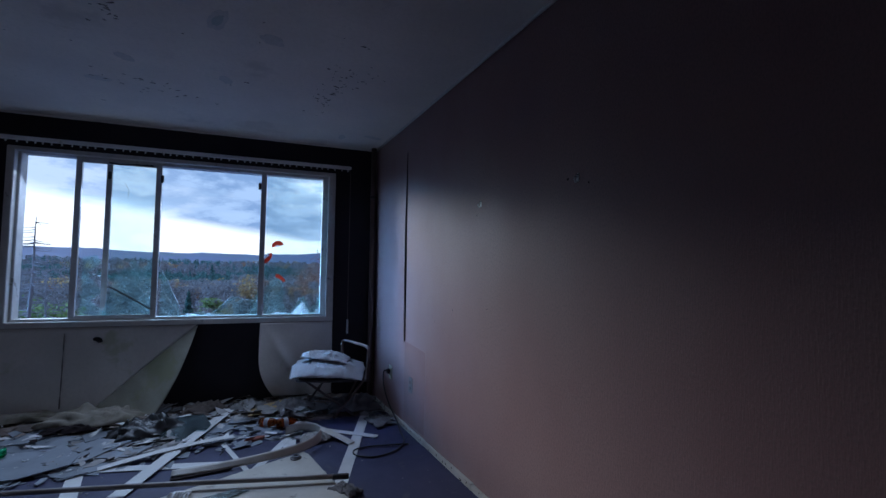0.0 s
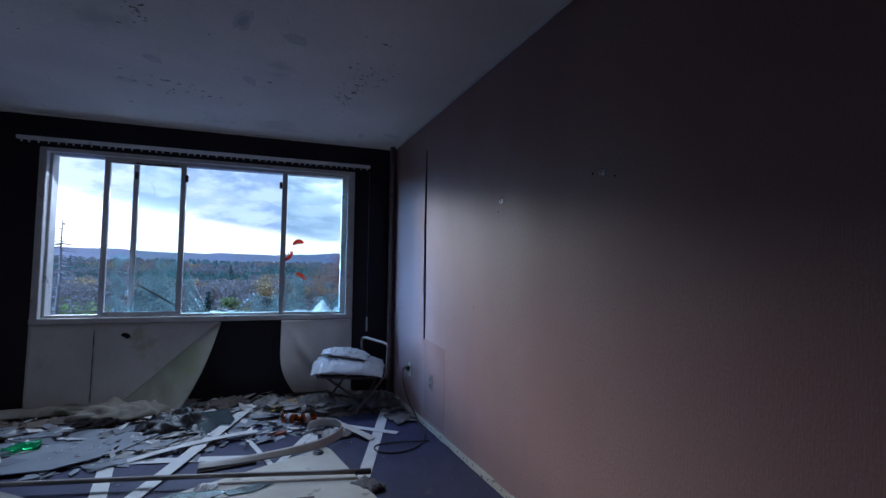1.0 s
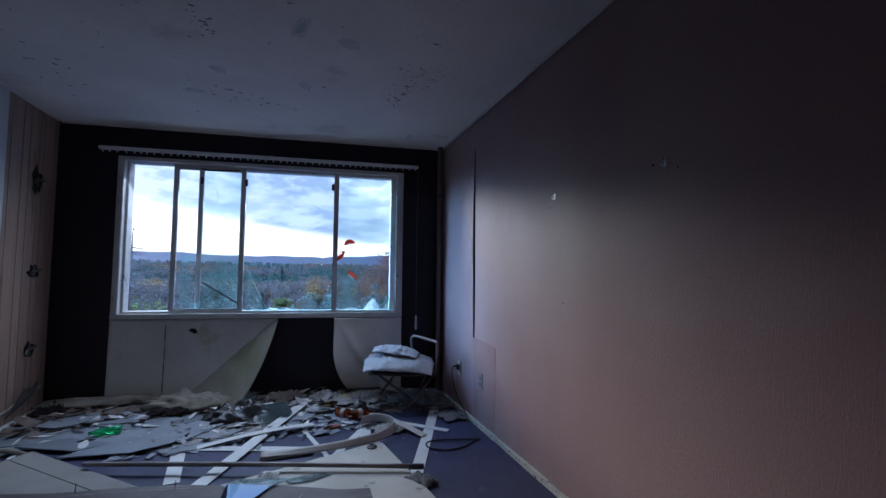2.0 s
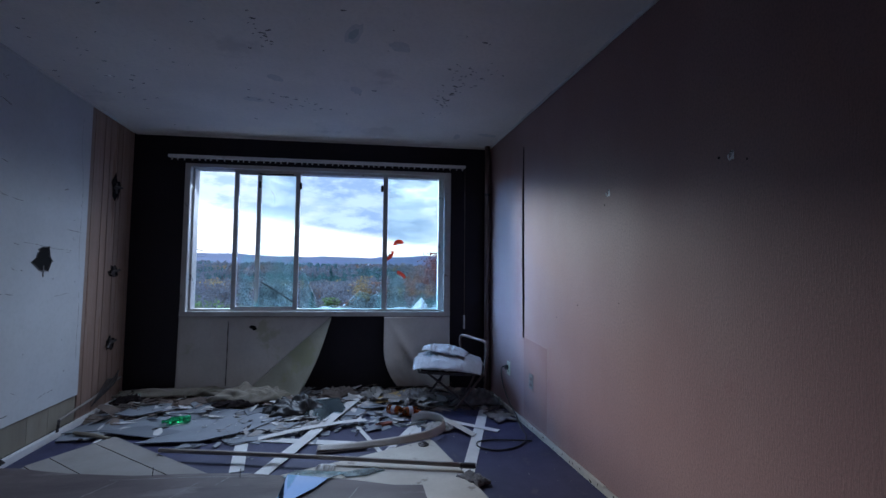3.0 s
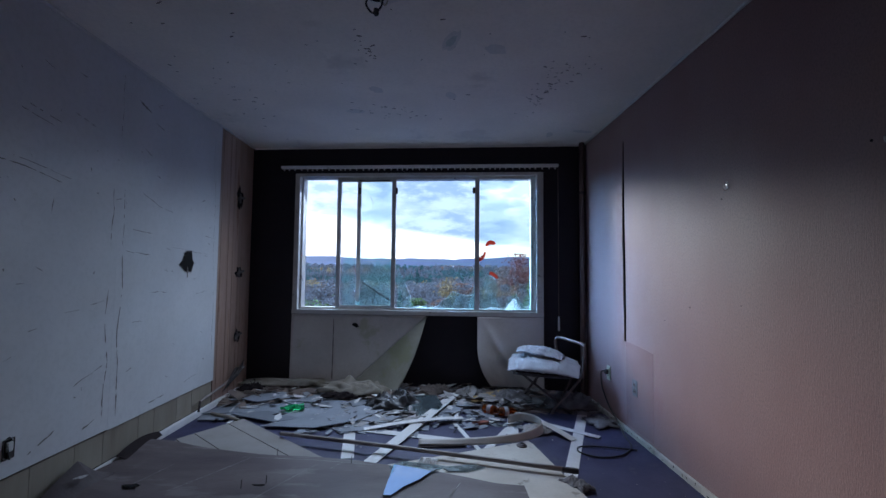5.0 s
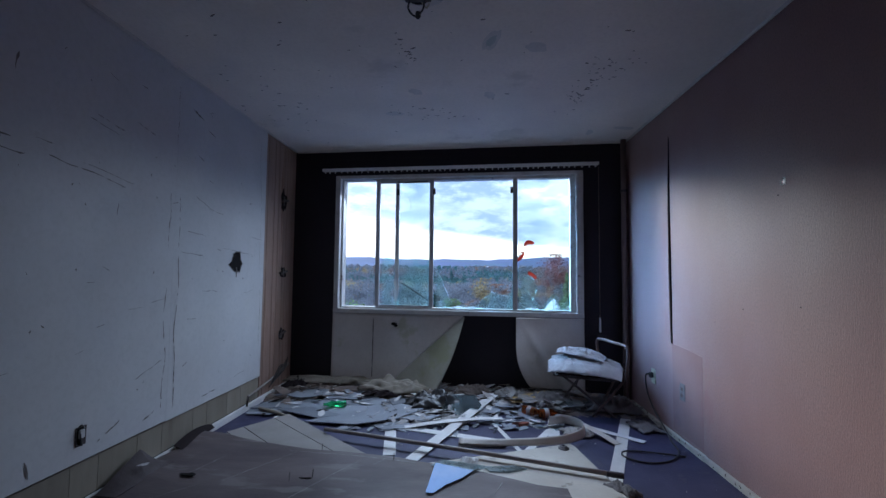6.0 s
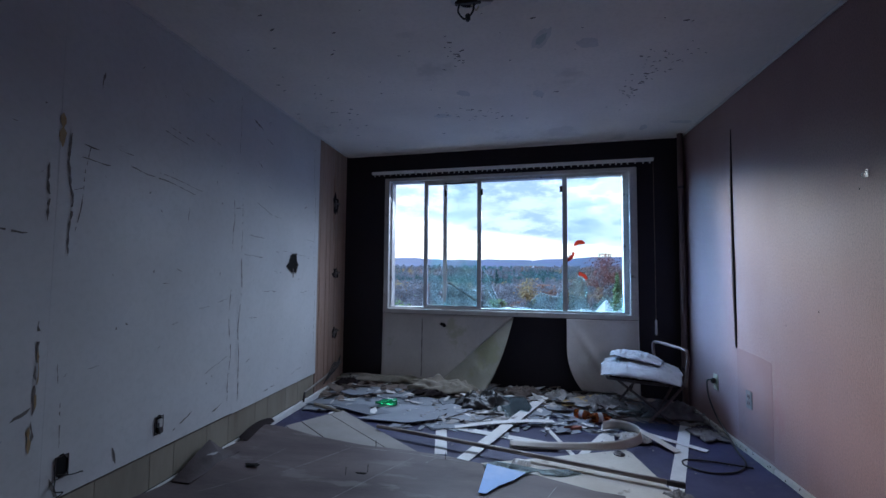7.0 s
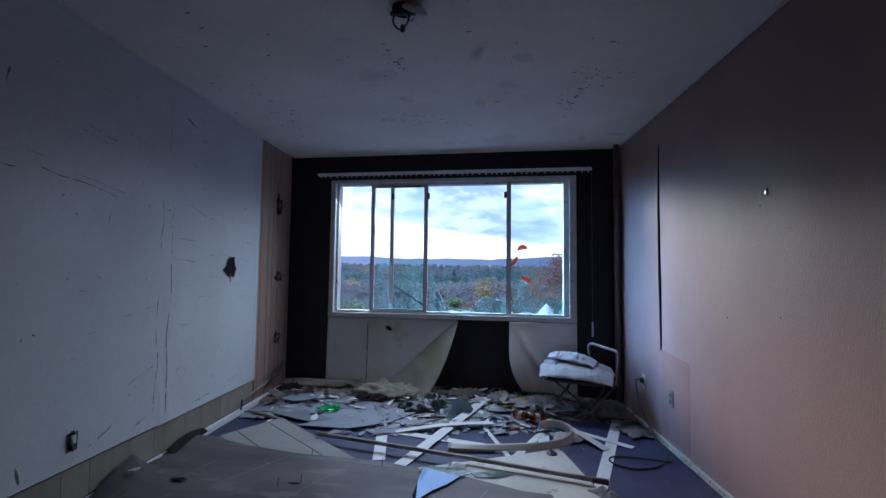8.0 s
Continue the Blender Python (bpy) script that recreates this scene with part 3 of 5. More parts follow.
# bright broken edges and cracks
CRACKS = (
    [(-2.39, 1.17), (-2.33, 1.175), (-2.27, 1.16), (-2.22, 1.165)], [(-2.16, 1.19), (-2.05, 1.12), (-1.96, 1.03), (-1.90, 0.96)],
    [(-2.16, 1.30), (-2.08, 1.27), (-1.99, 1.14), (-1.93, 1.06)], [(-2.15, 1.16), (-2.09, 1.18), (-2.04, 1.175)], [(-2.0, 0.97), (-1.92, 1.03), (-1.89, 1.04)],
    [(-2.39, 0.97), (-2.30, 0.93), (-2.24, 0.86), (-2.20, 0.83)], [(-2.39, 0.84), (-2.31, 0.90), (-2.26, 1.02)], [(-1.90, 1.31), (-1.905, 1.16), (-1.90, 1.10)],
    [(-1.83, 1.20), (-1.78, 1.11), (-1.74, 1.01), (-1.70, 0.93), (-1.66, 0.84)], [(-1.84, 1.07), (-1.79, 0.99), (-1.73, 0.90), (-1.69, 0.83)],
    [(-1.84, 0.90), (-1.79, 0.85), (-1.74, 0.82)], [(-1.55, 0.85), (-1.44, 0.83), (-1.36, 0.91), (-1.28, 0.985), (-1.15, 0.95), (-1.07, 0.94)],
    [(-1.09, 1.05), (-1.12, 0.98), (-1.07, 0.94)], [(-0.905, 1.16), (-0.93, 1.05), (-0.98, 0.93), (-1.0, 0.88)], [(-0.83, 1.02), (-0.88, 0.90), (-0.95, 0.84)],
    [(-0.74, 0.89), (-0.69, 0.965), (-0.66, 0.98), (-0.60, 0.86)], [(-0.60, 0.86), (-0.55, 0.91), (-0.515, 1.0)], [(-2.13, 1.94), (-2.10, 1.88), (-2.11, 1.82)],
    [(-1.0, 0.97), (-0.93, 0.99), (-0.87, 0.93), (-0.80, 0.84)],
)
for k, line in enumerate(CRACKS):
    c = part("crack", tube([(u, 0.043, z) for u, z in line], 0.0015, seg=5), M_EDGE, win)
    c.visible_shadow = False
for poly in ([(-1.72, ZA), (-1.62, 0.84), (-1.52, 0.825), (-1.42, 0.845), (-1.34, ZA)], [(-0.78, ZA), (-0.73, 0.87), (-0.67, 0.93), (-0.62, 0.86), (-0.60, ZA)], [(-0.97, ZA), (-0.90, 0.84), (-0.83, 0.835), (-0.80, ZA)], [(-0.58, ZA), (-0.55, 0.85), (-0.512, 0.87), (-0.512, ZA)]):
    pane(poly, 0.040, M_EDGE, "glass_shard")


def sticker(cu, cz, r, a0, a1, w):
    """A torn remnant of a round sticker: a red band with a white rim."""
    for rr, ww, mt, v in ((r, w, M_RED, 0.0475), (r - w * 0.62, w * 0.34, M_STWHITE, 0.0460)):
        bm = bmesh.new()
        n = 9
        an = [radians(a0 + (a1 - a0) * k / n) for k in range(n + 1)]
        poly = [(cu + (rr + ww / 2) * math.cos(a), cz + (rr + ww / 2) * math.sin(a)) for a in an] + [(cu + (rr - ww / 2 * (0.6 + 0.4 * math.sin(a * 7))) * math.cos(a), cz + (rr - ww / 2) * math.sin(a)) for a in an[::-1]]
        o = part("sticker_remnant", prism(poly, 0.001), mt, win, m=Matrix.Translation((0, v, 0)) @ Matrix.Rotation(radians(90), 4, "X"))


sticker(-0.905, 1.445, 0.034, 20, 190, 0.040)
sticker(-1.045, 1.375, 0.075, -75, 5, 0.034)
sticker(-0.935, 1.075, 0.10, 25, 80, 0.034)

# ---- blind rail over the window, with the stumps of its slats and the wand ----
blind = thing("vertical_blind_rail", "dirty white vertical blind headrail without slats", "blind", WM)
part("headrail", slab(-3.03, -0.258, -0.070, -0.034, 2.210, 2.239, 0.004), M_WHITE, blind)
for u in (-2.9, -1.65, -0.4):
    part("bracket", slab(u - 0.02, u + 0.02, -0.055, 0.0, 2.2392, 2.252, 0.003), M_STEEL, blind)
stem = slab(-0.006, 0.006, -0.0025, 0.0025, -0.020, 0.0, 0.001)
carrier = part("carrier", stem, M_WHITE, blind, m=Matrix.Translation((-3.0, -0.052, 2.2095)))
for k in range(1, 48):
    c = carrier.copy()
    scene.collection.objects.link(c)
    c.matrix_basis = Matrix.Translation((-3.0 + k * 0.0575 + 0.01 * math.sin(k * 5.1), -0.052, 2.2095)) @ Matrix.Rotation(0.35 * math.sin(k * 3.3), 4, "Z")
part("wand", tube([(-0.264, -0.062, 2.195), (-0.262, -0.061, 1.4), (-0.262, -0.060, 0.76)], 0.003, seg=6), M_STEEL, blind)
part("wand_grip", tube([(-0.262, -0.060, 0.765), (-0.262, -0.060, 0.755), (-0.262, -0.060, 0.64), (-0.262, -0.060, 0.628)], [0.004, 0.009, 0.0105, 0.006], seg=8), M_STWHITE, blind)

# ---- torn sheets under the window ----


FA, FB = Vector((-1.56, 0.727)), Vector((-2.30, 0.05))      # the fold, from the sill to the foot of the sheet


def left_sheet(s, t):
    """The part of the sheet that still clings to the wall, up to the fold."""
    z = 0.745 - t * 0.687
    k = (z - FA.y) / (FB.y - FA.y)
    u = -2.90 + s * (FA.x + (FB.x - FA.x) * k + 2.90)
    return (u, -0.012 - 0.02 * t * t - 0.022 * s ** 4 * t - 0.006 * noise.noise((u * 3, z * 3, 0)), z)


def left_flap(s, t):
    """The free corner, swung out into the room, with its mouldy back bent upwards."""
    f = FA.lerp(FB, s)
    e = Vector((-1.532, 0.739)).lerp(Vector((-1.80, 0.02)), s ** 0.92) + Vector((0.035 * math.sin(math.pi * s), 0))
    p = f.lerp(e, t)
    return (p.x, -0.016 - 0.042 * s - 0.26 * s * (t ** 1.4) * (1 - 0.25 * s) - 0.016 * noise.noise((p.x * 7, p.y * 7, 2)) * s - 0.006 * noise.noise((p.x * 19, p.y * 17, 4)) * s, p.y + 0.012 * s * noise.noise((t * 3, s * 5, 1)))


sl = thing("torn_wall_sheet", "off-white wall sheet peeling away below the window sill", "wall sheet", WM)
part("sheet", sheet(left_sheet, 40, 24, 0.003), M_SHEET, sl, smooth=True)
part("flap", sheet(left_flap, 30, 20, 0.003), M_FLAP, sl, "greenish mouldy flap", smooth=True)
part("seam_strip", tube([(-2.463, -0.017 - 0.02 * ((0.745 - z) / 0.687) ** 2 - 0.006, z) for z in np.linspace(0.12, 0.70, 12)], [0.004 + 0.002 * math.sin(k * 2.2) for k in range(12)], seg=5), M_SCUFF, sl)
part("torn_hole", prism(ragged(0.03, 9, 4, 0.4, 1.1, 0.7), 0.002, m=Matrix.Translation((-2.24, -0.020, 0.645)) @ Matrix.Rotation(radians(90), 4, "X")), M_DARK, sl)


def right_sheet(s, t):
    """Hangs from the sill; its free lower corner curls off the wall."""
    left = -1.035 + (0.0 if t < 0.4 else 0.13 * ((t - 0.4) / 0.6) ** 2.2)
    u = left + s * (-0.398 - left)
    curl = (1 - s) ** 1.5 * (0.02 + 0.14 * math.sin(math.pi * min(1, t * 0.9)) * t) + 0.03 * t
    d = (s - 0.12) - 0.62 * (t - 0.12)
    curl += 0.020 * math.exp(-(d / 0.07) ** 2) * min(1, 2.5 * t) + 0.012 * math.exp(-((s - 0.55 + 0.5 * (t - 0.6)) / 0.06) ** 2) * max(0, t - 0.3)
    curl += 0.010 * t * noise.noise((s * 4, t * 4, 6)) + 0.004 * noise.noise((s * 11, t * 9, 2)) * t + 0.006
    return (u, -0.012 - curl, 0.745 - 0.667 * t + 0.03 * (1 - s) * t)


sr = thing("torn_wall_sheet", "off-white wall sheet curling outward below the sill", "wall sheet", WM)
part("sheet", sheet(right_sheet, 44, 40, 0.003), M_SHEET, sr, smooth=True)


# ---- outdoors: wooded valley and hills seen from an upper storey ----
GZ = -16.0


def land(x, y):
    r, a = math.hypot(x, y), math.atan2(x, y)
    z = GZ + 0.6 * noise.noise((x * 0.02, y * 0.02, 0))
    s = min(1.0, max(0.0, (r - 260) / 900))
    z += 33 * s * s * (3 - 2 * s)
    s = min(1.0, max(0.0, (r - 900) / 1300))
    ridge = 63 + 13 * noise.noise((math.sin(a) * 4.5 + 3.3, math.cos(a) * 4.5, 1.7)) + 7 * noise.noise((math.sin(a) * 15, math.cos(a) * 15, 5)) + 2.5 * noise.noise((math.sin(a) * 60, math.cos(a) * 60, 8))
    z += ridge * s * s * (3 - 2 * s)
    if r > 2500:
        z -= (r - 2500) * 0.02
    if r > 700:
        z += 3.0 * noise.noise((x * 0.012, y * 0.012, 9)) + 2.0 * noise.noise((x * 0.05, y * 0.05, 3))
    return z


def ground_mesh():
    bm = bmesh.new()
    radii = [2.0] + list(np.geomspace(8, 4600, 74))
    rings = []
    n = 300
    for r in radii:
        rings.append([bm.verts.new((r * math.sin(2 * math.pi * k / n), r * math.cos(2 * math.pi * k / n), land(r * math.sin(2 * math.pi * k / n), r * math.cos(2 * math.pi * k / n)))) for k in range(n)])
    for a, b in zip(rings, rings[1:]):
        for k in range(n):
            bm.faces.new((a[k], a[(k + 1) % n], b[(k + 1) % n], b[k]))
    bm.faces.new(rings[0])
    return bm


# the blue of distance haze is mixed into this base colour
M_LAND = mat("haze_blue_hills", (0.020, 0.028, 0.062), (0.028, 0.033, 0.055), 0.004, 0.95, 0.0, 0.05, spots=(0.02, 0.036, 0.048), spot_scale=0.006, spot_at=0.52, spec=0.1)
tagged(part("ground", ground_mesh(), M_LAND, smooth=True), "wooded valley floor rising to hills tinted blue for haze", "ground", kind="structure")
tagged(part("wall_below", slab(XL - 0.2, 0.2, YB - 0.2, 0.32, GZ - 2, -0.204), M_WHITE), "plain storeys of the building under the room", "wall", kind="structure")

M_BARE = mat("bare_twigs", (0.100, 0.092, 0.094), (0.074, 0.070, 0.074), 0.05, 0.9, 0.0, 1.0, rnd=0.18, spec=0.1)
M_PINE = mat("pine_needles", (0.040, 0.074, 0.068), (0.032, 0.060, 0.054), 0.05, 0.9, 0.0, 1.0, rnd=0.2, spec=0.1)
M_OCHRE = mat("ochre_leaves", (0.185, 0.125, 0.055), (0.14, 0.092, 0.048), 0.2, 0.9, 0.0, 2.0, rnd=0.35, spec=0.1)
M_ORANGE = mat("orange_leaves", (0.155, 0.080, 0.052), (0.12, 0.064, 0.048), 0.2, 0.9, 0.0, 2.0, rnd=0.3, spec=0.1)
M_REDLEAF = mat("red_leaves", (0.150, 0.048, 0.036), (0.11, 0.042, 0.036), 0.2, 0.9, 0.0, 2.0, rnd=0.3, spec=0.1)
M_GREENL = mat("green_leaves", (0.095, 0.125, 0.048), (0.065, 0.090, 0.036), 0.2, 0.9, 0.0, 2.0, rnd=0.35, spec=0.1)
M_BARK = mat("grey_bark", (0.11, 0.10, 0.11), (0.08, 0.07, 0.08), 0.8, 0.9, 0.2, 8)

for m_ in (M_BARE, M_PINE, M_OCHRE, M_ORANGE, M_REDLEAF, M_GREENL):
    # leaves and fine twigs let part of the light through
    p_ = m_.node_tree.nodes["Principled BSDF"]
    tl_, mx_ = m_.node_tree.nodes.new("ShaderNodeBsdfTranslucent"), m_.node_tree.nodes.new("ShaderNodeMixShader")
    m_.node_tree.links.new(p_.inputs["Base Color"].links[0].from_socket, tl_.inputs[0])
    m_.node_tree.links.new(p_.outputs[0], mx_.inputs[1])
    m_.node_tree.links.new(tl_.outputs[0], mx_.inputs[2])
    mx_.inputs[0].default_value = 0.5
    m_.node_tree.links.new(mx_.outputs[0], m_.node_tree.nodes["Material Output"].inputs[0])

NR = np.random.RandomState(11)


def leaf_cloud(centres, normals_up, size, stretch=1.0):
    """One small uneven triangle pair at each centre; returns vertices and faces."""
    n = len(centres)
    a = NR.normal(size=(n, 3))
    b = NR.normal(size=(n, 3))
    a /= np.linalg.norm(a, axis=1, keepdims=True)
    b -= (a * b).sum(1, keepdims=True) * a
    b /= np.linalg.norm(b, axis=1, keepdims=True)
    a[:, 2] *= stretch
    s = (size * (0.6 + 0.8 * NR.rand(n)))[:, None]
    v = np.stack([centres - a * s, centres + b * s * 0.7, centres + a * s, centres - b * s * 0.7], 1).reshape(-1, 3)
    f = np.arange(n * 4).reshape(-1, 4)
    return v, f


def crown_points(kind, h, n):
    """Places of leaf clumps in a crown of height h standing on z = 0."""
    t = NR.rand(n)
    ang = NR.rand(n) * 2 * math.pi
    if kind == "pine":
        t = t ** 1.2
        layer = 0.82 + 0.18 * np.sin(t * 34)
        r = h * 0.19 * (1 - t) ** 0.85 * layer * np.sqrt(NR.rand(n)) + 0.05
        z = h * (0.10 + 0.90 * t)
    else:
        lobes = NR.normal(size=(7, 3)) * np.array([0.13, 0.13, 0.15]) * h + np.array([0, 0, 0.62 * h])
        w = NR.randint(0, 7, n)
        p = lobes[w] + NR.normal(size=(n, 3)) * np.array([0.085, 0.085, 0.095]) * h
        p[:, 2] = np.clip(p[:, 2], 0.12 * h, h)
        return p
    return np.stack([r * np.cos(ang), r * np.sin(ang), z], 1)


def bare_points(h, n):
    """Twigs of a leafless tree: a fan that opens upwards."""
    t = NR.rand(n) ** 0.7
    ang = NR.rand(n) * 2 * math.pi
    r = h * 0.22 * np.sqrt(NR.rand(n)) * np.sin(np.clip(t * 2.6, 0, math.pi)) ** 0.7
    return np.stack([r * np.cos(ang), r * np.sin(ang), h * (0.08 + 0.92 * t)], 1)


def forest():
    """Three sheets of far woodland: bare broadleaf trees, pines, and a few that keep their leaves."""
    got = {"bare": [], "pine": [], "ochre": [], "orange": []}
    for r0, r1, gap, n in ((112, 250, 5.4, 105), (250, 520, 8.0, 70), (520, 820, 12.0, 46), (820, 960, 17.0, 30)):
        r = r0
        while r < r1:
            count = int(r * radians(64) / gap)
            for k in range(count):
                a = radians(-36) + radians(64) * (k + NR.rand()) / count
                rr = r + gap * (NR.rand() - 0.5)
                x, y = rr * math.sin(a), rr * math.cos(a)
                z = land(x, y)
                deg = math.degrees(a)
                pn = noise.noise((x * 0.011, y * 0.008, 4.2))
                warm = noise.noise((x * 0.02, y * 0.02, 7.7))
                if rr > 300:
                    kind = "pine" if pn > 0.16 - 0.40 * math.exp(-((deg + 3.5) / 5.5) ** 2) + 0.22 * (deg > 6) else "bare"
                else:
                    kind = "pine" if pn > 0.36 else "bare"
                if kind == "bare" and warm > 0.33:
                    kind = "ochre" if NR.rand() < 0.5 else "orange"
                h = (8.5 + 5.0 * NR.rand()) * (1.0 if rr < 820 else 0.8)
                if rr < 170:
                    h *= 0.75
                m = int(n * 1.4) if kind != "bare" else int(n * 2.0)
                p = bare_points(h, m) if kind == "bare" else crown_points("pine" if kind == "pine" and NR.rand() < 0.45 else "leaf", h, m)
                got[kind].append((p + np.array([x, y, z]), 0.42 * rr ** 0.5 * 0.085 * (0.68 if kind == "bare" else 0.85)))
            r += gap
    for kind, m, label in (("bare", M_BARE, "leafless grey-purple woodland across the valley"), ("pine", M_PINE, "dark green pine woodland across the valley"),
                           ("ochre", M_OCHRE, "scattered trees with ochre autumn leaves"), ("orange", M_ORANGE, "scattered trees with orange autumn leaves")):
        vs, fs, off = [], [], 0
        for p, s in got[kind]:
            v, f = leaf_cloud(p, None, np.full(len(p), s), 1.35 if kind == "bare" else 0.8)
            vs.append(v)
            fs.append(f + off)
            off += len(v)
        if vs:
            tagged(raw("far_woods", np.concatenate(vs).tolist(), np.concatenate(fs).tolist(), m), label, "woods", kind="stuff")


forest()


def tree(name, label, az, r, h, kind, leaves, n, size, base=None):
    x, y = r * math.sin(radians(az)) - 1.35, r * math.cos(radians(az)) - 4.4
    z = land(x, y) - 0.3
    t = thing(name, label, "tree", Matrix.Translation((x, y, z)))
    rr = 0.014 * h + 0.05
    wob = [(0.02 * h * noise.noise((k, az, 0)), 0.02 * h * noise.noise((k, az, 5)), h * k / 7 * (0.74 if kind == "leaf" else 1.0)) for k in range(8)]
    bm = tube(wob, [max(0.02, rr * (1 - 0.9 * k / 7)) for k in range(8)], seg=8)
    q_ = random.Random(int(az * 10) + 400)
    for k in range(64 if kind == "dead" else 14):
        zz = h * ((0.45 + 0.53 * q_.random()) if kind == "dead" else (0.2 + (0.38 if kind == "leaf" else 0.75) * q_.random()))
        a = q_.random() * 2 * math.pi
        ln = h * (0.16 if kind != "leaf" else 0.25) * (1.05 - zz / h) + (0.9 if kind == "dead" else 0.4)
        c = Vector((wob[int(zz / h * 7)][0], wob[int(zz / h * 7)][1], zz))
        dr = -0.25 if kind in ("dead", "pine") else 0.7
        tube([c, c + Vector((math.cos(a) * ln * 0.5, math.sin(a) * ln * 0.5, dr * ln * 0.3)), c + Vector((math.cos(a) * ln, math.sin(a) * ln, dr * ln * (0.4 if dr < 0 else 0.9)))], [max(0.03, rr * 0.15), 0.034, 0.022], bm, 5)
    part("trunk", bm, M_BARK, t)
    if leaves:
        v, f = leaf_cloud(crown_points(kind, h, n), None, np.full(n, size), 0.8)
        o = raw("crown", v.tolist(), f.tolist(), leaves, t)
    return t


tree("ochre_tree", "broadleaf tree with ochre autumn leaves in the valley", 1.3, 168, 16.2, "leaf", M_OCHRE, 900, 0.42)
tree("orange_tree", "broadleaf tree with dull orange leaves in the valley", 4.6, 186, 13.4, "leaf", M_ORANGE, 800, 0.42)
tree("ochre_tree", "small broadleaf tree with ochre leaves in the valley", 0.2, 150, 9.0, "leaf", M_ORANGE, 600, 0.4)
tree("red_tree", "tall tree with red autumn leaves", 10.2, 230, 28.0, "leaf", M_REDLEAF, 1200, 0.5)
tree("red_tree", "broad tree with red autumn leaves", 12.3, 236, 27, "leaf", M_REDLEAF, 1200, 0.5)
tree("red_tree", "lower tree with red-brown autumn leaves", 8.7, 240, 21, "leaf", M_ORANGE, 900, 0.5)
tree("conifer", "dark green conifer below the window", 12.2, 98, 18.0, "pine", M_GREENL, 1500, 0.26)
tree("conifer", "dark green conifer in the valley", -4.6, 118, 12.5, "pine", M_PINE, 1200, 0.28)
tree("conifer", "dark green conifer at the wood's edge", -2.4, 350, 21, "pine", M_PINE, 700, 0.5)
tree("green_bush", "broad green bush below the window", -14.8, 88, 14.6, "leaf", M_GREENL, 1500, 0.36)
tree("green_bush", "low green bush below the window", -19.0, 90, 11.5, "leaf", M_GREENL, 1100, 0.28)
tree("yellow_bush", "low yellow-green bush in the valley", -2.4, 126, 10.4, "leaf", M_GREENL, 800, 0.36)
tree("yellow_bush", "low ochre bush in the valley", -1.2, 122, 8.4, "leaf", M_OCHRE, 500, 0.3)
tree("dead_conifer", "tall dead conifer with bare drooping branches", -17.7, 72, 23.6, "dead", None, 0, 0)
for az, h in ((-16.6, 17), (-19.4, 18), (-13.2, 14.5), (-11.4, 14)):
    tree("bare_tree", "leafless grey tree below the window", az, 84, h, "dead", None, 0, 0)

house = thing("house", "small white house with a grey roof on the far hillside", "house", Matrix.Translation((42, 1100, land(42, 1100) + 0.5)))
part("wall", slab(-3.6, 3.6, -2.5, 2.5, -12, -0.5), M_STWHITE, house)
part("roof", prism([(-2.9, 0), (2.9, 0), (0, 1.8)], 8, m=Matrix.Translation((-4, 0, -0.5)) @ Matrix.Rotation(radians(90), 4, "Z") @ Matrix.Rotation(radians(90), 4, "X")), M_ALU, house)


# ---- fixtures on the walls and the ceiling ----


def on_east(y, z):
    """Local x runs towards the window along the papered wall, local y up, local z out into the room."""
    return Matrix(((0, 0, -1, 0), (1, 0, 0, y), (0, -1, 0, z), (0, 0, 0, 1))) @ Matrix.Diagonal((1, -1, 1, 1))


def on_west(y, z, off=0.0):
    """Local x along the wall away from the window, local y up, local z out into the room."""
    return Matrix(((0, 0, 1, XL + off), (-1, 0, 0, y), (0, 1, 0, z), (0, 0, 0, 1)))


def on_ceiling(x, y, a=0.0, off=0.0):
    return Matrix.Translation((x, y, HC - 0.0003 - off)) @ Matrix.Rotation(a, 4, "Z") @ Matrix.Rotation(math.pi, 4, "X")


def hook(y, z):
    t = thing("wall_hook", "small chrome picture hook screwed to the pink wall", "hook", Matrix.Translation((-0.001, y, z)) @ Matrix.Diagonal((0.8, 0.7, 0.72, 1)), group="picture hooks")
    part("plate", slab(-0.004, 0.001, -0.012, 0.012, -0.018, 0.030, 0.002), M_CHROME, t)
    part("hook", tube(spline([(-0.004, 0, 0.012), (-0.02, 0, 0.006), (-0.022, 0, -0.012), (-0.014, 0, -0.022), (-0.008, 0, -0.017)], 4), 0.0036, seg=8), M_CHROME, t, smooth=True)
    part("nail", tube([(0.001, 0, 0.021), (-0.010, 0, 0.024)], 0.004, seg=6), M_DSTEEL, t)


hook(-2.246, 1.606)
hook(-3.030, 1.606)
hole_m = bmesh.new()
for y, z, r in ((-2.97, 1.615, 0.006), (-3.09, 1.58, 0.004), (-2.2, 1.55, 0.004), (-1.9, 0.98, 0.004), (-2.32, 1.02, 0.003), (-1.62, 0.88, 0.003)):
    prism(ragged(r, 7, int(y * 100), 0.3), 0.001, hole_m, on_east(y, z))
tagged(part("nail_holes", hole_m, M_DARK), "nail holes in the pink wallpaper", "holes", kind="stuff")


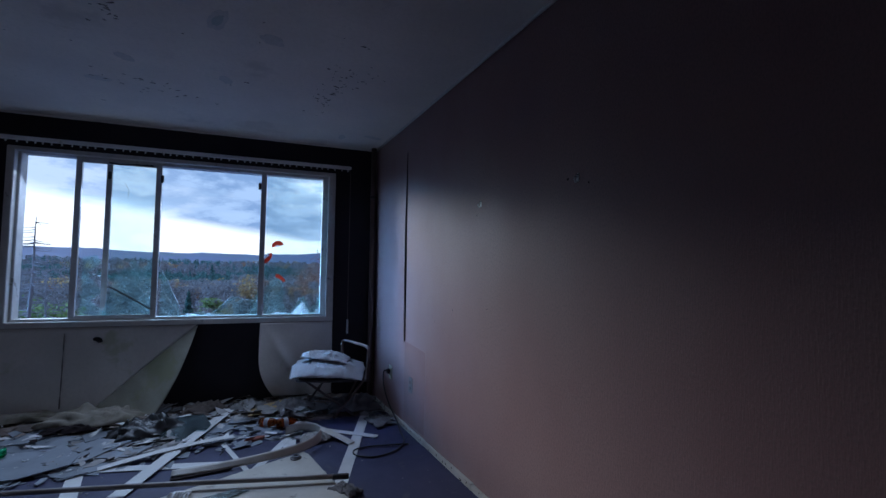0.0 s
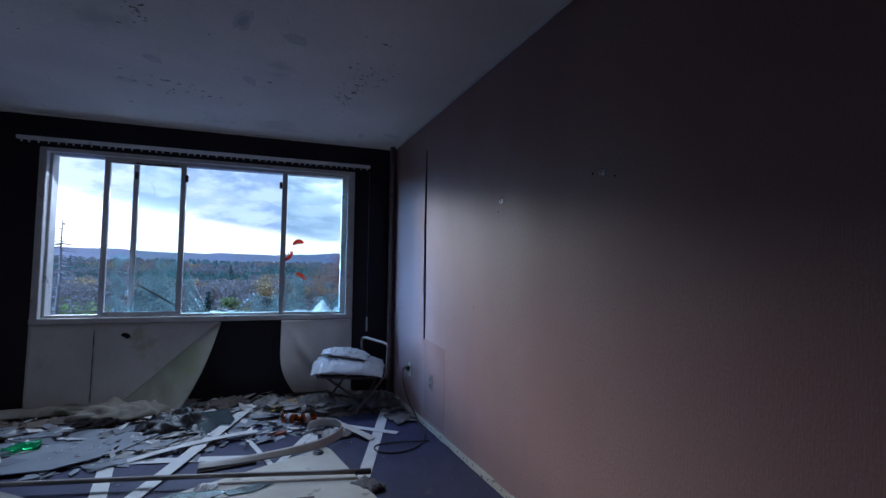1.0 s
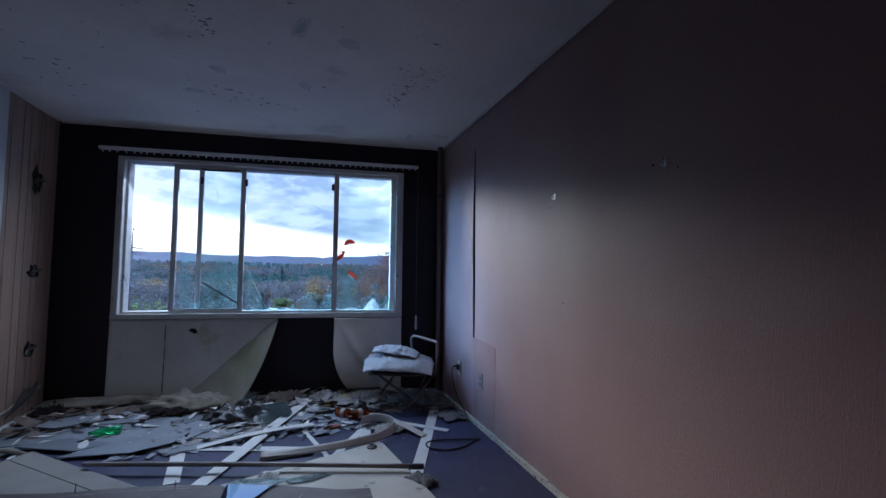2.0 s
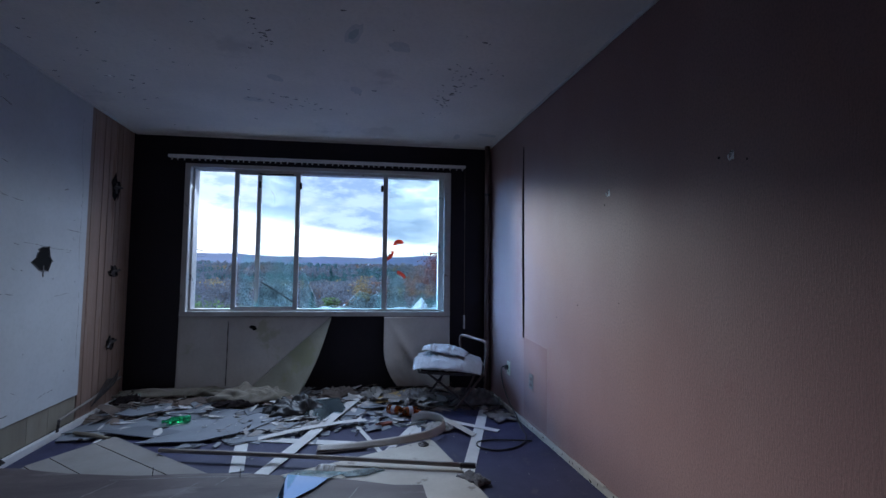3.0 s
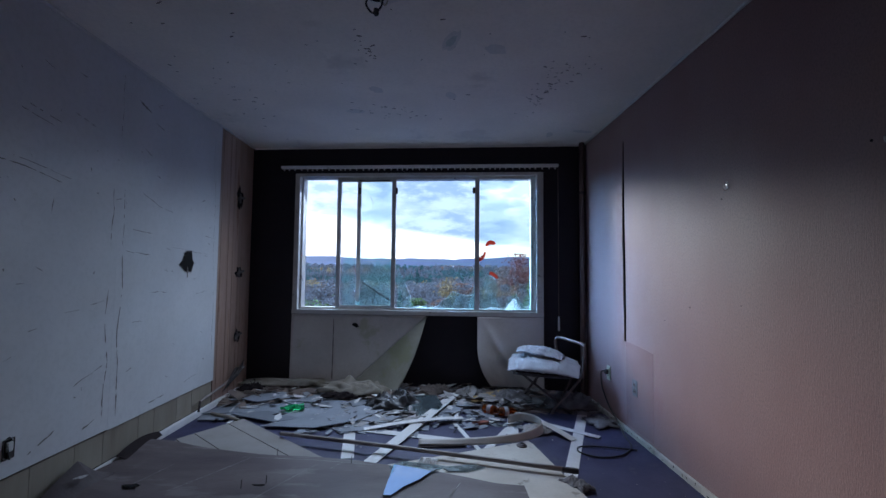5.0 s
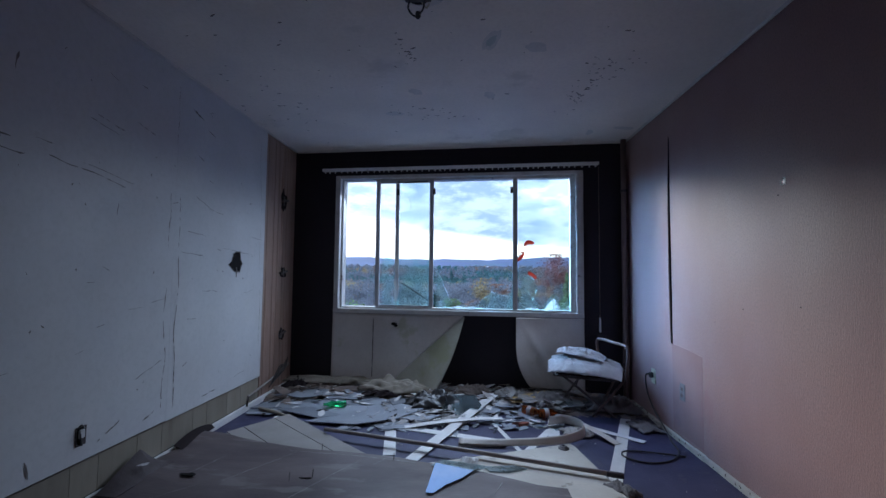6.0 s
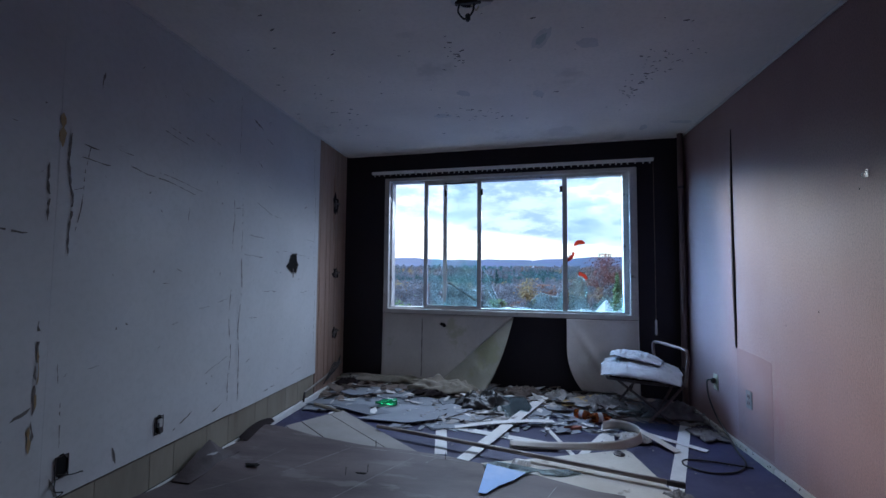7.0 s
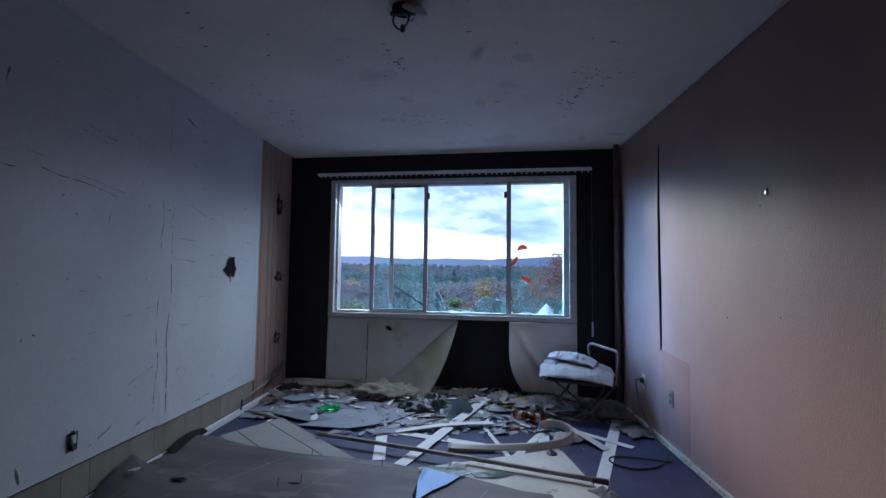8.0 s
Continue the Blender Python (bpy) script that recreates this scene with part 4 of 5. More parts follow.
def outlet(y, z, plate, label, kind):
    t = thing("wall_socket", label, "socket", on_east(y, z))
    part("plate", slab(-0.036, 0.036, -0.058, 0.058, 0.0, 0.006, 0.002), plate, t)
    for dz in (0.022, -0.022):
        s = part("receptacle", slab(-0.017, 0.017, dz - 0.014, dz + 0.014, 0.006, 0.009, 0.0015), M_STEEL if kind else plate, t)
        for dx in (-0.007, 0.007):
            part("slot", slab(dx - 0.0016, dx + 0.0016, dz - 0.006, dz + 0.006, 0.0088, 0.0096), M_DARK, s)
    part("screw", tube([(0, 0, 0.005), (0, 0, 0.0085)], 0.004, seg=8), M_STEEL, t)
    return t


outlet(-0.715, 0.355, M_PLATE, "ivory socket plate with a black plug in the pink wall", 0)
outlet(-1.197, 0.352, M_PLATED, "grimy grey socket plate with two dark receptacles", 1)

cord = thing("power_cord", "black power cord plugged in and looped on the floor", "cable")
part("plug", slab(-0.040, -0.010, -0.735, -0.705, 0.345, 0.385, 0.006), M_CORD, cord)
part("cable", tube(spline([(-0.040, -0.72, 0.375), (-0.075, -0.74, 0.36), (-0.085, -0.79, 0.26), (-0.07, -0.88, 0.14), (-0.055, -1.02, 0.055), (-0.075, -1.18, 0.012), (-0.11, -1.36, 0.008), (-0.22, -1.50, 0.007), (-0.38, -1.545, 0.007), (-0.49, -1.47, 0.007),
                            (-0.47, -1.38, 0.007), (-0.36, -1.37, 0.009), (-0.2, -1.415, 0.012), (-0.1, -1.43, 0.007)], 8), 0.0055, seg=7), M_CORD, cord, smooth=True)

# hinge scars on the wood panelling
for z, sd in ((1.866, 1), (1.151, 2), (0.548, 3)):
    h = thing("broken_hinge", "torn black hinge stump in a splintered patch of panelling", "hinge", on_west(-0.115 - 0.03 * (sd == 1), z, -0.007), group="hinge stumps")
    part("splintered_patch", prism(ragged(0.066, 13, sd, 0.4, 1.0, 1.6 if sd == 1 else 0.85), 0.003), M_DARK, h)
    part("leaf", slab(-0.018, 0.018, -0.045, 0.045, 0.002, 0.009, 0.002), M_DSTEEL, h)
    part("pin", tube([(-0.08, 0.016, 0.010), (0.05, 0.0, 0.018), (0.08, -0.03, 0.026)], 0.011, seg=7), M_DSTEEL, h)

# holes and boxes in the plasterboard
hl = thing("punched_hole", "ragged black hole punched through the plasterboard", "hole", on_west(-1.005, 1.24))
part("void", prism(ragged(0.064, 17, 8, 0.42, 1.4, 1.15), 0.002), M_DARK, hl)
part("torn_edge", tube([(x, y, 0.003) for x, y in ragged(0.068, 17, 8, 0.42, 1.4, 1.15)], 0.003, seg=5), M_SCUFF, hl)
part("drip", slab(-0.006, 0.004, -0.125, -0.05, 0.001, 0.003), M_SCUFF, hl)


def wall_box(y, z, empty, label):
    t = thing("junction_box", label, "socket", on_west(y, z) @ Matrix.Scale(0.86, 4))
    part("opening", prism(ragged(0.046, 14, int(z * 99), 0.14, 0.72, 1.2), 0.0015), M_DARK, t)
    bm = bmesh.new()
    for x0, x1, y0, y1 in ((-0.032, -0.028, -0.052, 0.052), (0.028, 0.032, -0.052, 0.052), (-0.028, 0.028, 0.048, 0.052), (-0.028, 0.028, -0.052, -0.048)):
        box(bm, x0, x1, y0, y1, 0.0015, 0.006)
    part("box_rim", bm, M_DSTEEL, t)
    if not empty:
        part("receptacle", slab(-0.016, 0.018, -0.012, 0.036, 0.002, 0.018, 0.004), M_PLATEW, t)
        part("clip", slab(-0.022, 0.010, -0.045, -0.018, 0.002, 0.014, 0.003), M_DSTEEL, t)
        part("wire", tube(spline([(0.0, -0.03, 0.01), (0.018, -0.045, 0.03), (0.03, -0.02, 0.035), (0.02, 0.02, 0.02)], 4), 0.003, seg=6), M_CORD, t)
    else:
        part("wire", tube(spline([(0.02, -0.03, 0.006), (-0.03, -0.045, 0.03), (-0.075, -0.05, 0.03), (-0.09, -0.06, 0.02)], 4), 0.003, seg=6), M_CORD, t)
        part("wire", tube(spline([(0.03, -0.05, 0.006), (0.05, -0.09, 0.03), (0.01, -0.11, 0.03), (0.04, -0.13, 0.02)], 4), 0.003, seg=6), M_CORD, t)


wall_box(-2.355, 0.363, False, "open wall box with a loose receptacle and wires")
wall_box(-2.85, 0.360, True, "empty wall box with a stray wire")

# ---- marks on the plasterboard ----
marks = bmesh.new()


def stroke(y0, z0, y1, z1, w, seed=0, bm=None, wob=0.25, off=0.0015):
    """A thin uneven scrape from one place on the west wall to another."""
    q_ = random.Random(seed)
    n = max(4, int(math.hypot(y1 - y0, z1 - z0) / 0.018))
    d = Vector((y1 - y0, z1 - z0)).normalized()
    s = Vector((-d.y, d.x))
    a, b = [], []
    for k in range(n + 1):
        t = k / n
        ww = w * (0.2 + 0.8 * q_.random()) * (1 if 0 < k < n else 0.2)
        c = Vector((y0 + (y1 - y0) * t, z0 + (z1 - z0) * t)) + s * (q_.uniform(-wob, wob) * w * 0.8 + 0.05 * (y1 - y0 + z1 - z0) * noise.noise((t * 2.5, seed * 3.1, 0)) * t * (1 - t) * 4)
        a.append(c + s * ww / 2)
        b.append(c - s * ww / 2)
    bm = bm or marks
    va = [bm.verts.new((XL + off, p.x, p.y)) for p in a]
    vb = [bm.verts.new((XL + off, p.x, p.y)) for p in b]
    for k in range(n):
        if n < 8 or q_.random() > 0.16:
            bm.faces.new((va[k], va[k + 1], vb[k + 1], vb[k]))
    for v in va + vb:
        if not v.link_faces:
            bm.verts.remove(v)


for i, (y0, z0, y1, z1, w) in enumerate((
        (-2.885, 1.73, -2.875, 1.22, 0.013), (-2.967, 1.585, -2.96, 1.35, 0.012), (-2.972, 0.96, -2.968, 0.80, 0.016), (-2.972, 0.79, -2.972, 0.60, 0.014), (-2.975, 0.58, -2.972, 0.50, 0.014),
        (-2.87, 0.62, -2.865, 0.44, 0.006), (-2.89, 0.78, -2.885, 0.70, 0.007), (-1.80, 1.64, -1.805, 1.30, 0.008), (-1.805, 1.05, -1.807, 0.33, 0.010), (-1.712, 1.66, -1.708, 1.30, 0.007), (-1.706, 1.25, -1.702, 0.45, 0.010), (-1.70, 0.43, -1.70, 0.30, 0.012),
        (-1.76, 2.34, -1.76, 1.95, 0.004), (-3.36, 1.312, -3.03, 1.296, 0.015), (-2.80, 1.70, -2.85, 1.32, 0.006), (-2.83, 1.70, -2.76, 1.69, 0.007), (-2.84, 1.64, -2.70, 1.635, 0.009), (-2.60, 1.66, -2.16, 1.60, 0.006), (-2.43, 1.67, -2.10, 1.63, 0.004),
        (-2.40, 1.90, -2.22, 1.87, 0.006), (-2.36, 1.93, -2.18, 1.90, 0.005), (-2.10, 1.98, -1.94, 1.95, 0.005), (-2.66, 1.72, -2.58, 1.715, 0.006), (-2.02, 0.55, -1.82, 0.62, 0.006), (-2.10, 0.94, -2.0, 0.95, 0.005),
        (-1.93, 0.97, -1.83, 0.985, 0.004), (-1.68, 1.42, -1.42, 1.40, 0.004), (-1.68, 1.28, -1.45, 1.265, 0.005), (-1.60, 0.84, -1.50, 0.835, 0.005), (-1.55, 1.66, -1.38, 1.60, 0.005), (-1.45, 1.02, -1.25, 1.01, 0.004), (-1.2, 1.33, -0.72, 1.30, 0.004), (-0.95, 0.98, -0.72, 1.0, 0.003),
        (-1.40, 1.60, -1.20, 1.58, 0.004), (-0.78, 1.45, -0.60, 1.44, 0.004), (-1.0, 0.32, -0.82, 0.35, 0.006), (-1.95, 0.30, -1.86, 0.335, 0.010), (-2.26, 0.30, -2.12, 0.36, 0.012), (-1.40, 0.29, -1.22, 0.30, 0.008),
        (-2.2, 1.52, -2.21, 1.44, 0.008), (-1.62, 2.24, -1.50, 2.20, 0.020), (-1.45, 2.15, -1.36, 2.13, 0.008), (-1.55, 1.95, -1.48, 1.92, 0.006), (-1.42, 1.80, -1.36, 1.79, 0.006), (-2.75, 2.05, -2.76, 1.97, 0.014), (-2.30, 2.17, -2.24, 2.15, 0.006), (-0.66, 2.3, -0.60, 1.1, 0.004), (-0.60, 1.0, -0.595, 0.5, 0.005),
        (-3.05, 0.60, -2.98, 0.63, 0.016), (-3.35, 1.05, -3.25, 1.06, 0.012), (-3.4, 1.6, -3.38, 1.2, 0.012), (-3.9, 1.4, -3.89, 0.5, 0.012), (-2.62, 0.35, -2.60, 0.27, 0.012), (-2.9, 0.33, -2.86, 0.24, 0.016))):
    stroke(y0, z0, y1, z1, w, i)
q = random.Random(21)
for k in range(70):
    y, z = q.uniform(-3.6, -0.6), q.uniform(0.4, 2.3)
    L_ = q.choice((0.01, 0.015, 0.02, 0.05))
    a = q.uniform(-0.5, 0.5) if L_ > 0.02 else q.uniform(-1.5, 1.5)
    stroke(y, z, y + L_ * math.cos(a), z + L_ * math.sin(a), q.choice((0.003, 0.004, 0.008)), 100 + k)
tagged(part("wall_scuffs", marks, M_SCUFF), "dark scrapes and torn paper lines on the plasterboard", "scuffs", kind="stuff")
glue = bmesh.new()
stroke(-2.925, 1.80, -2.92, 1.66, 0.030, 5, glue, 0.1, 0.002)
stroke(-2.985, 0.56, -2.982, 0.46, 0.026, 6, glue, 0.1, 0.002)
stroke(-2.965, 0.85, -2.965, 0.62, 0.010, 7, glue, 0.1, 0.002)
tagged(part("glue_stains", glue, M_GLUE), "brown glue stains on the plasterboard", "stains", kind="stuff")

# ---- ceiling lamp stump, stains and flakes ----
lamp = thing("ceiling_light_stump", "black remains of a ceiling light with dangling wires", "light fitting", Matrix.Translation((-1.728, -2.455, HC)))
part("box", lathe([(0.045, -0.026), (0.052, -0.018), (0.052, 0.0)], 18), M_DARK, lamp)
part("strap", slab(-0.06, 0.06, -0.012, 0.012, -0.036, -0.024, 0.003), M_DSTEEL, lamp)
part("wire", tube(spline([(-0.035, 0.0, -0.02), (-0.045, 0.0, -0.07), (-0.012, 0.005, -0.105), (0.022, 0.0, -0.075), (0.03, 0, -0.02)], 6), 0.0045, seg=7), M_CORD, lamp, smooth=True)
part("wire_nut", lathe([(0.008, -0.118), (0.013, -0.11), (0.011, -0.088), (0.004, -0.084)], 10), M_CORD, lamp)
part("wire", tube(spline([(0.01, 0.02, -0.02), (0.035, 0.03, -0.05), (0.05, 0.02, -0.035)], 5), 0.004, seg=6), M_PLATE, lamp)
part("canopy", lathe([(0.058, -0.004), (0.060, 0.0), (0.050, 0.010), (0.018, 0.016)], 20), M_PLATEW, lamp, "pale loose metal canopy", m=Matrix.Translation((0.062, -0.045, -0.040)) @ Euler((radians(38), radians(24), 0)).to_matrix().to_4x4(), smooth=True)
part("scorch_ring", prism(ragged(0.10, 18, 2, 0.14), 0.0015, m=Matrix.Translation((0.02, 0, -0.0022))), M_STAIN, lamp)
for k, (x, y, r, sx, sy, g) in enumerate(((-2.09, -0.96, 0.055, 1.2, 0.8, 0), (-1.372, -2.032, 0.075, 0.55, 1.5, 1), (-1.114, -1.952, 0.06, 1.1, 0.8, 0), (-1.871, -1.373, 0.05, 1.2, 0.8, 0), (-1.35, -1.30, 0.05, 1.4, 0.7, 0), (-0.42, -0.45, 0.05, 1.3, 0.6, 0), (-0.15, -0.55, 0.06, 0.6, 1.6, 0))):
    for j, (s_, m_) in enumerate(((1.0, M_STAIN),) + (((0.55, M_STAING),) if g else ())):
        tagged(part("mould_stain", prism(ragged(r * s_, 16, k * 3 + j, 0.22, sx, sy), 0.0008, m=on_ceiling(x, y, 0.3 * k, 0.0008 * j)), m_), "grey-green mould stain on the ceiling plaster" if g else "grey mould stain on the ceiling plaster", "stain", kind="stuff")
flakes = bmesh.new()
q = random.Random(31)
for cx, cy, sx, sy, n in ((-0.70, -1.45, 0.10, 0.45, 46), (-1.80, -0.95, 0.14, 0.12, 22), (-1.85, -1.92, 0.05, 0.14, 16), (-0.62, -1.74, 0.12, 0.10, 16), (-2.9, -1.1, 0.2, 0.5, 26), (-1.7, -1.6, 1.2, 1.0, 30), (-2.6, -2.0, 0.4, 0.4, 14)):
    for k in range(n):
        x, y = q.gauss(cx, sx * 0.7), q.gauss(cy, sy * 0.6)
        if not (-3.3 < x < -0.05 and -3.5 < y < 0):
            continue
        r = q.choice((0.003, 0.004, 0.005, 0.007, 0.011)) * q.uniform(0.6, 1.1)
        mm = Matrix.Translation((x, y, HC - 0.0002)) @ Matrix.Rotation(q.uniform(-0.7, 0.7), 4, "Z") @ Matrix.Rotation(math.pi + q.uniform(-0.04, 0.04), 4, "X")
        prism([(a * 1.7, b * 0.5) for a, b in ragged(r, 7, q.randint(0, 999), 0.4)], 0.002, flakes, mm)
tagged(part("paint_flakes", flakes, M_SCUFF), "dark flaked spots in the ceiling paint", "flakes", kind="stuff")

# ---- floor: white strips ----


def strip(p0, p1, w, label, z0=0.001, z1=None, th=0.003, sag=0.0, m_=M_TAPE, name="floor_strip"):
    """A flat strip from p0 to p1; z0 and z1 are the heights of its ends."""
    a, b = Vector((*p0, z0)), Vector((*p1, z0 if z1 is None else z1))
    d = (b - a)
    s = Vector((-d.y, d.x, 0)).normalized() * w / 2
    base = Vector((0, 0, th / 2))
    t = part(name, sheet(lambda i, j: a + d * i + s * (2 * j - 1) + base + Vector((0, 0, 4 * sag * i * (1 - i) + 0.001 * noise.noise((i * 6, j, w * 90)))), 14, 2, th), m_)
    return tagged(t, label, "strip", group="floor strips")


strip((-1.245, -0.24), (-1.85, -1.66), 0.085, "white strip lying over debris and blue floor", z0=0.055, z1=0.004)
strip((-2.085, -0.93), (-1.985, -1.56), 0.080, "white strip stuck to the blue floor")
strip((-0.222, -0.700), (-0.76, -2.06), 0.076, "white strip stuck to the blue floor", z0=0.002)
strip((-0.70, -0.82), (-0.265, -1.205), 0.055, "narrow white strip crossing another strip", z0=0.006, z1=0.006)
strip((-0.812, -0.77), (-0.875, -1.16), 0.080, "short white strip stuck to the blue floor")
strip((-1.29, -0.90), (-1.140, -1.45), 0.032, "narrow white strip stuck to the blue floor", z0=0.003)
strip((-1.96, -1.07), (-1.22, -0.86), 0.062, "loose white strip bowed off the floor", z0=0.010, z1=0.030, sag=0.018)
strip((-2.20, -0.99), (-1.15, -1.31), 0.075, "white strip stuck to the blue floor", z0=0.004)
strip((-0.74, -0.80), (-0.47, -1.27), 0.060, "bent cream strip resting on the floor", z0=0.045, z1=0.012, sag=0.012, m_=M_CREAM)
strip((-1.10, -1.43), (-0.85, -0.95), 0.050, "pale strip under the curled trim", z0=0.003)


def ribbon(pts, h, th, lean=0.0):
    P = spline(pts, 8)
    n = len(P) - 1

    def fn(s, t):
        i = min(n, int(round(s * n)))
        p = P[i]
        d = (P[min(i + 1, n)] - P[max(i - 1, 0)]).normalized()
        side = Vector((-d.y, d.x, 0))
        k = min(1.0, 0.30 + 1.2 * s)
        return p + Vector((0, 0, h * k * t)) + side * (lean + 0.05 * (1 - k)) * t
    return sheet(fn, n, 4, th)


trim = thing("curled_trim", "curled cream vinyl skirting standing on its edge", "trim")
part("strip", ribbon([(-1.55, -1.36, 0.012), (-1.30, -1.37, 0.012), (-1.00, -1.36, 0.02), (-0.78, -1.30, 0.025), (-0.66, -1.17, 0.03), (-0.66, -1.02, 0.03), (-0.76, -0.93, 0.03), (-0.88, -0.95, 0.02)], 0.066, 0.003, 0.012), M_CREAM, trim, smooth=True)
part("backing", sheet(lambda s, t: (-1.55 + 0.32 * s, -1.40 + 0.02 * s + 0.05 * t, 0.006 + 0.006 * s * (1 - t)), 10, 3, 0.004), M_DARKED, trim, "dark rubber backing")

# ---- floor: boards ----
pole = thing("metal_pole", "long dirty metal pole lying across the boards", "pole")
A, B = Vector((-2.50, -1.27, 0.050)), Vector((-0.622, -1.835, 0.046))
part("pole", tube([A.lerp(B, t) + Vector((0, 0, 0.006 * math.sin(3 * t))) for t in np.linspace(0, 0.96, 14)], 0.0135, seg=12), M_POLE, pole, smooth=True)
part("end_sleeve", tube([A.lerp(B, t) for t in (0.955, 0.965, 0.995, 1.0)], [0.015, 0.0165, 0.0165, 0.014], seg=12), M_DSTEEL, pole)

door_b = thing("off_white_board", "off-white board with a round fitting, lying on the floor", "board")
part("board", prism([(-1.80, -1.72), (-1.32, -1.53), (-0.80, -1.305), (-0.775, -1.36), (-0.66, -2.05), (-0.55, -2.7), (-1.7, -2.9)], 0.014, m=Matrix.Translation((0, 0, 0.006)), bevel=0.002), M_OFFW, door_b)
part("fitting", lathe([(0.034, 0.0), (0.036, 0.006), (0.026, 0.011), (0.024, 0.016), (0.014, 0.018)], 18), M_DSTEEL, door_b, m=Matrix.Translation((-0.86, -1.40, 0.020)))
part("fitting_hole", lathe([(0.012, 0.0), (0.012, 0.002)], 12), M_DARK, door_b, m=Matrix.Translation((-0.86, -1.40, 0.0375)))

FX = [(-3.34, -1.42), (-3.16, -1.41), (-2.85, -1.515), (-2.50, -1.60), (-1.894, -1.675), (-1.50, -1.79), (-1.11, -1.935), (-0.955, -1.955)]


def far_edge(x):
    for (a, ya), (b, yb) in zip(FX, FX[1:]):
        if a <= x <= b:
            return ya + (yb - ya) * (x - a) / (b - a)
    return FX[-1][1]


def hard_sheet(s, t):
    """A big hardboard sheet, rucked up where it meets the left wall."""
    x = -3.315 + s * 2.36
    y0 = far_edge(x)
    y = y0 + (-3.5 - y0) * t
    near = max(0.0, 1 - (x + 3.315) / 0.34)
    ruck = 0.03 * math.exp(-((y + 2.05) / 0.13) ** 2) + 0.05 * math.exp(-((y + 2.7) / 0.3) ** 2) + 0.02 * math.exp(-((y + 1.45) / 0.16) ** 2)
    z = 0.042 + near ** 1.25 * ruck + 0.012 * noise.noise((x * 1.6, y * 1.6, 0)) - 0.014 * s
    return (x + 0.02 * near * noise.noise((y * 9, 0, 0)), y, z)


hb = thing("hardboard_sheet", "large dusty brown hardboard sheet rucked up against the wall", "board")
part("sheet", sheet(hard_sheet, 64, 60, 0.006), M_HARD, hb)
for i, (x0, y0, x1, y1) in enumerate(((-2.55, -1.66, -2.80, -2.05), (-2.12, -1.75, -2.42, -2.30), (-1.98, -1.71, -2.03, -1.80), (-2.60, -1.64, -1.80, -1.735), (-2.95, -1.75, -3.02, -1.98), (-1.3, -1.95, -1.5, -2.4), (-2.9, -2.1, -3.1, -2.35))):
    n, scr = 8, bmesh.new()
    d = Vector((x1 - x0, y1 - y0)).normalized()
    for k in range(n):
        xa, ya = x0 + (x1 - x0) * k / n, y0 + (y1 - y0) * k / n
        xb, yb = x0 + (x1 - x0) * (k + 1) / n, y0 + (y1 - y0) * (k + 1) / n
        w = 0.0015
        pts = []
        for xx, yy, sg in ((xa, ya, 1), (xb, yb, 1), (xb, yb, -1), (xa, ya, -1)):
            px, py = xx - d.y * w * sg, yy + d.x * w * sg
            s_ = (px + 3.315) / 2.36
            t_ = (py - far_edge(px)) / (-3.5 - far_edge(px))
            pts.append(scr.verts.new((px, py, hard_sheet(s_, t_)[2] + 0.0055)))
        scr.faces.new(pts)
    part("scratch", scr, M_RUBBLE, hb, "pale broken scratch")
part("torn_spot", prism(ragged(0.034, 13, 3, 0.5, 1.3, 0.5), 0.003, m=Matrix.Translation((-3.0, -2.02, 0.048))), M_DARK, hb)
part("torn_spot", prism(ragged(0.018, 11, 5, 0.5, 1.5, 0.4), 0.003, m=Matrix.Translation((-2.36, -2.0, 0.043))), M_DARK, hb)
for x, y in ((-2.33, -1.98), (-2.44, -2.03), (-2.40, -1.62), (-1.93, -1.72)):
    part("nail", tube([(x, y, 0.035), (x + 0.003, y, 0.085)], 0.002, seg=5), M_DSTEEL, hb)
# dark scrap standing up between sheet and wall
scrap = thing("dark_scrap", "dark torn sheet edge leaning on the wall base", "scrap")
part("flap", sheet(lambda s, t: (XL + 0.02 + 0.065 * (1 - t) * (0.4 + 0.6 * s), -1.30 - 0.40 * s, 0.046 + 0.055 * t * math.sin(math.pi * (0.10 + 0.80 * s)) ** 0.8), 14, 6, 0.004), M_DARKED, scrap)
scrap2 = thing("dark_scrap", "dark pointed scrap of hardboard leaning on the wall base", "scrap")
part("flap", sheet(lambda s, t: (XL + 0.03 + 0.11 * (1 - t), -1.87 - 0.42 * s, 0.050 + (0.115 * t) * max(0.02, (s / 0.3 if s < 0.3 else (1 - s) / 0.7))), 16, 8, 0.004), M_SCRAP, scrap2)
part("peeled_paint", prism(ragged(0.02, 13, 9, 0.5, 2.0, 0.35), 0.001, m=Matrix.Translation((XL + 0.105, -2.06, 0.112)) @ Matrix.Rotation(radians(42), 4, "Y") @ Matrix.Rotation(radians(75), 4, "Z")), M_RUBBLE, scrap2)


fb = thing("fibreboard_panel", "beige grooved fibreboard panel lying on the floor", "board")
c0, d1, d2 = Vector((-2.915, -0.895)), Vector((0.775, -0.70)), Vector((-0.34, -0.53))
for k, (a, b, l0, l1) in enumerate(((0.0, 0.205, 0.0, 1.12), (0.212, 0.60, 0.0, 1.05), (0.607, 0.80, 0.0, 0.9), (0.807, 1.0, 0.02, 0.85))):
    pts = [c0 + d2 * a + d1 * l0, c0 + d2 * a + d1 * l1, c0 + d2 * b + d1 * l1, c0 + d2 * b + d1 * l0]
    part("board_strip", prism([tuple(p) for p in pts][::-1], 0.010, m=Matrix.Translation((0, 0, 0.018)), bevel=0.0015), M_CARD, fb)
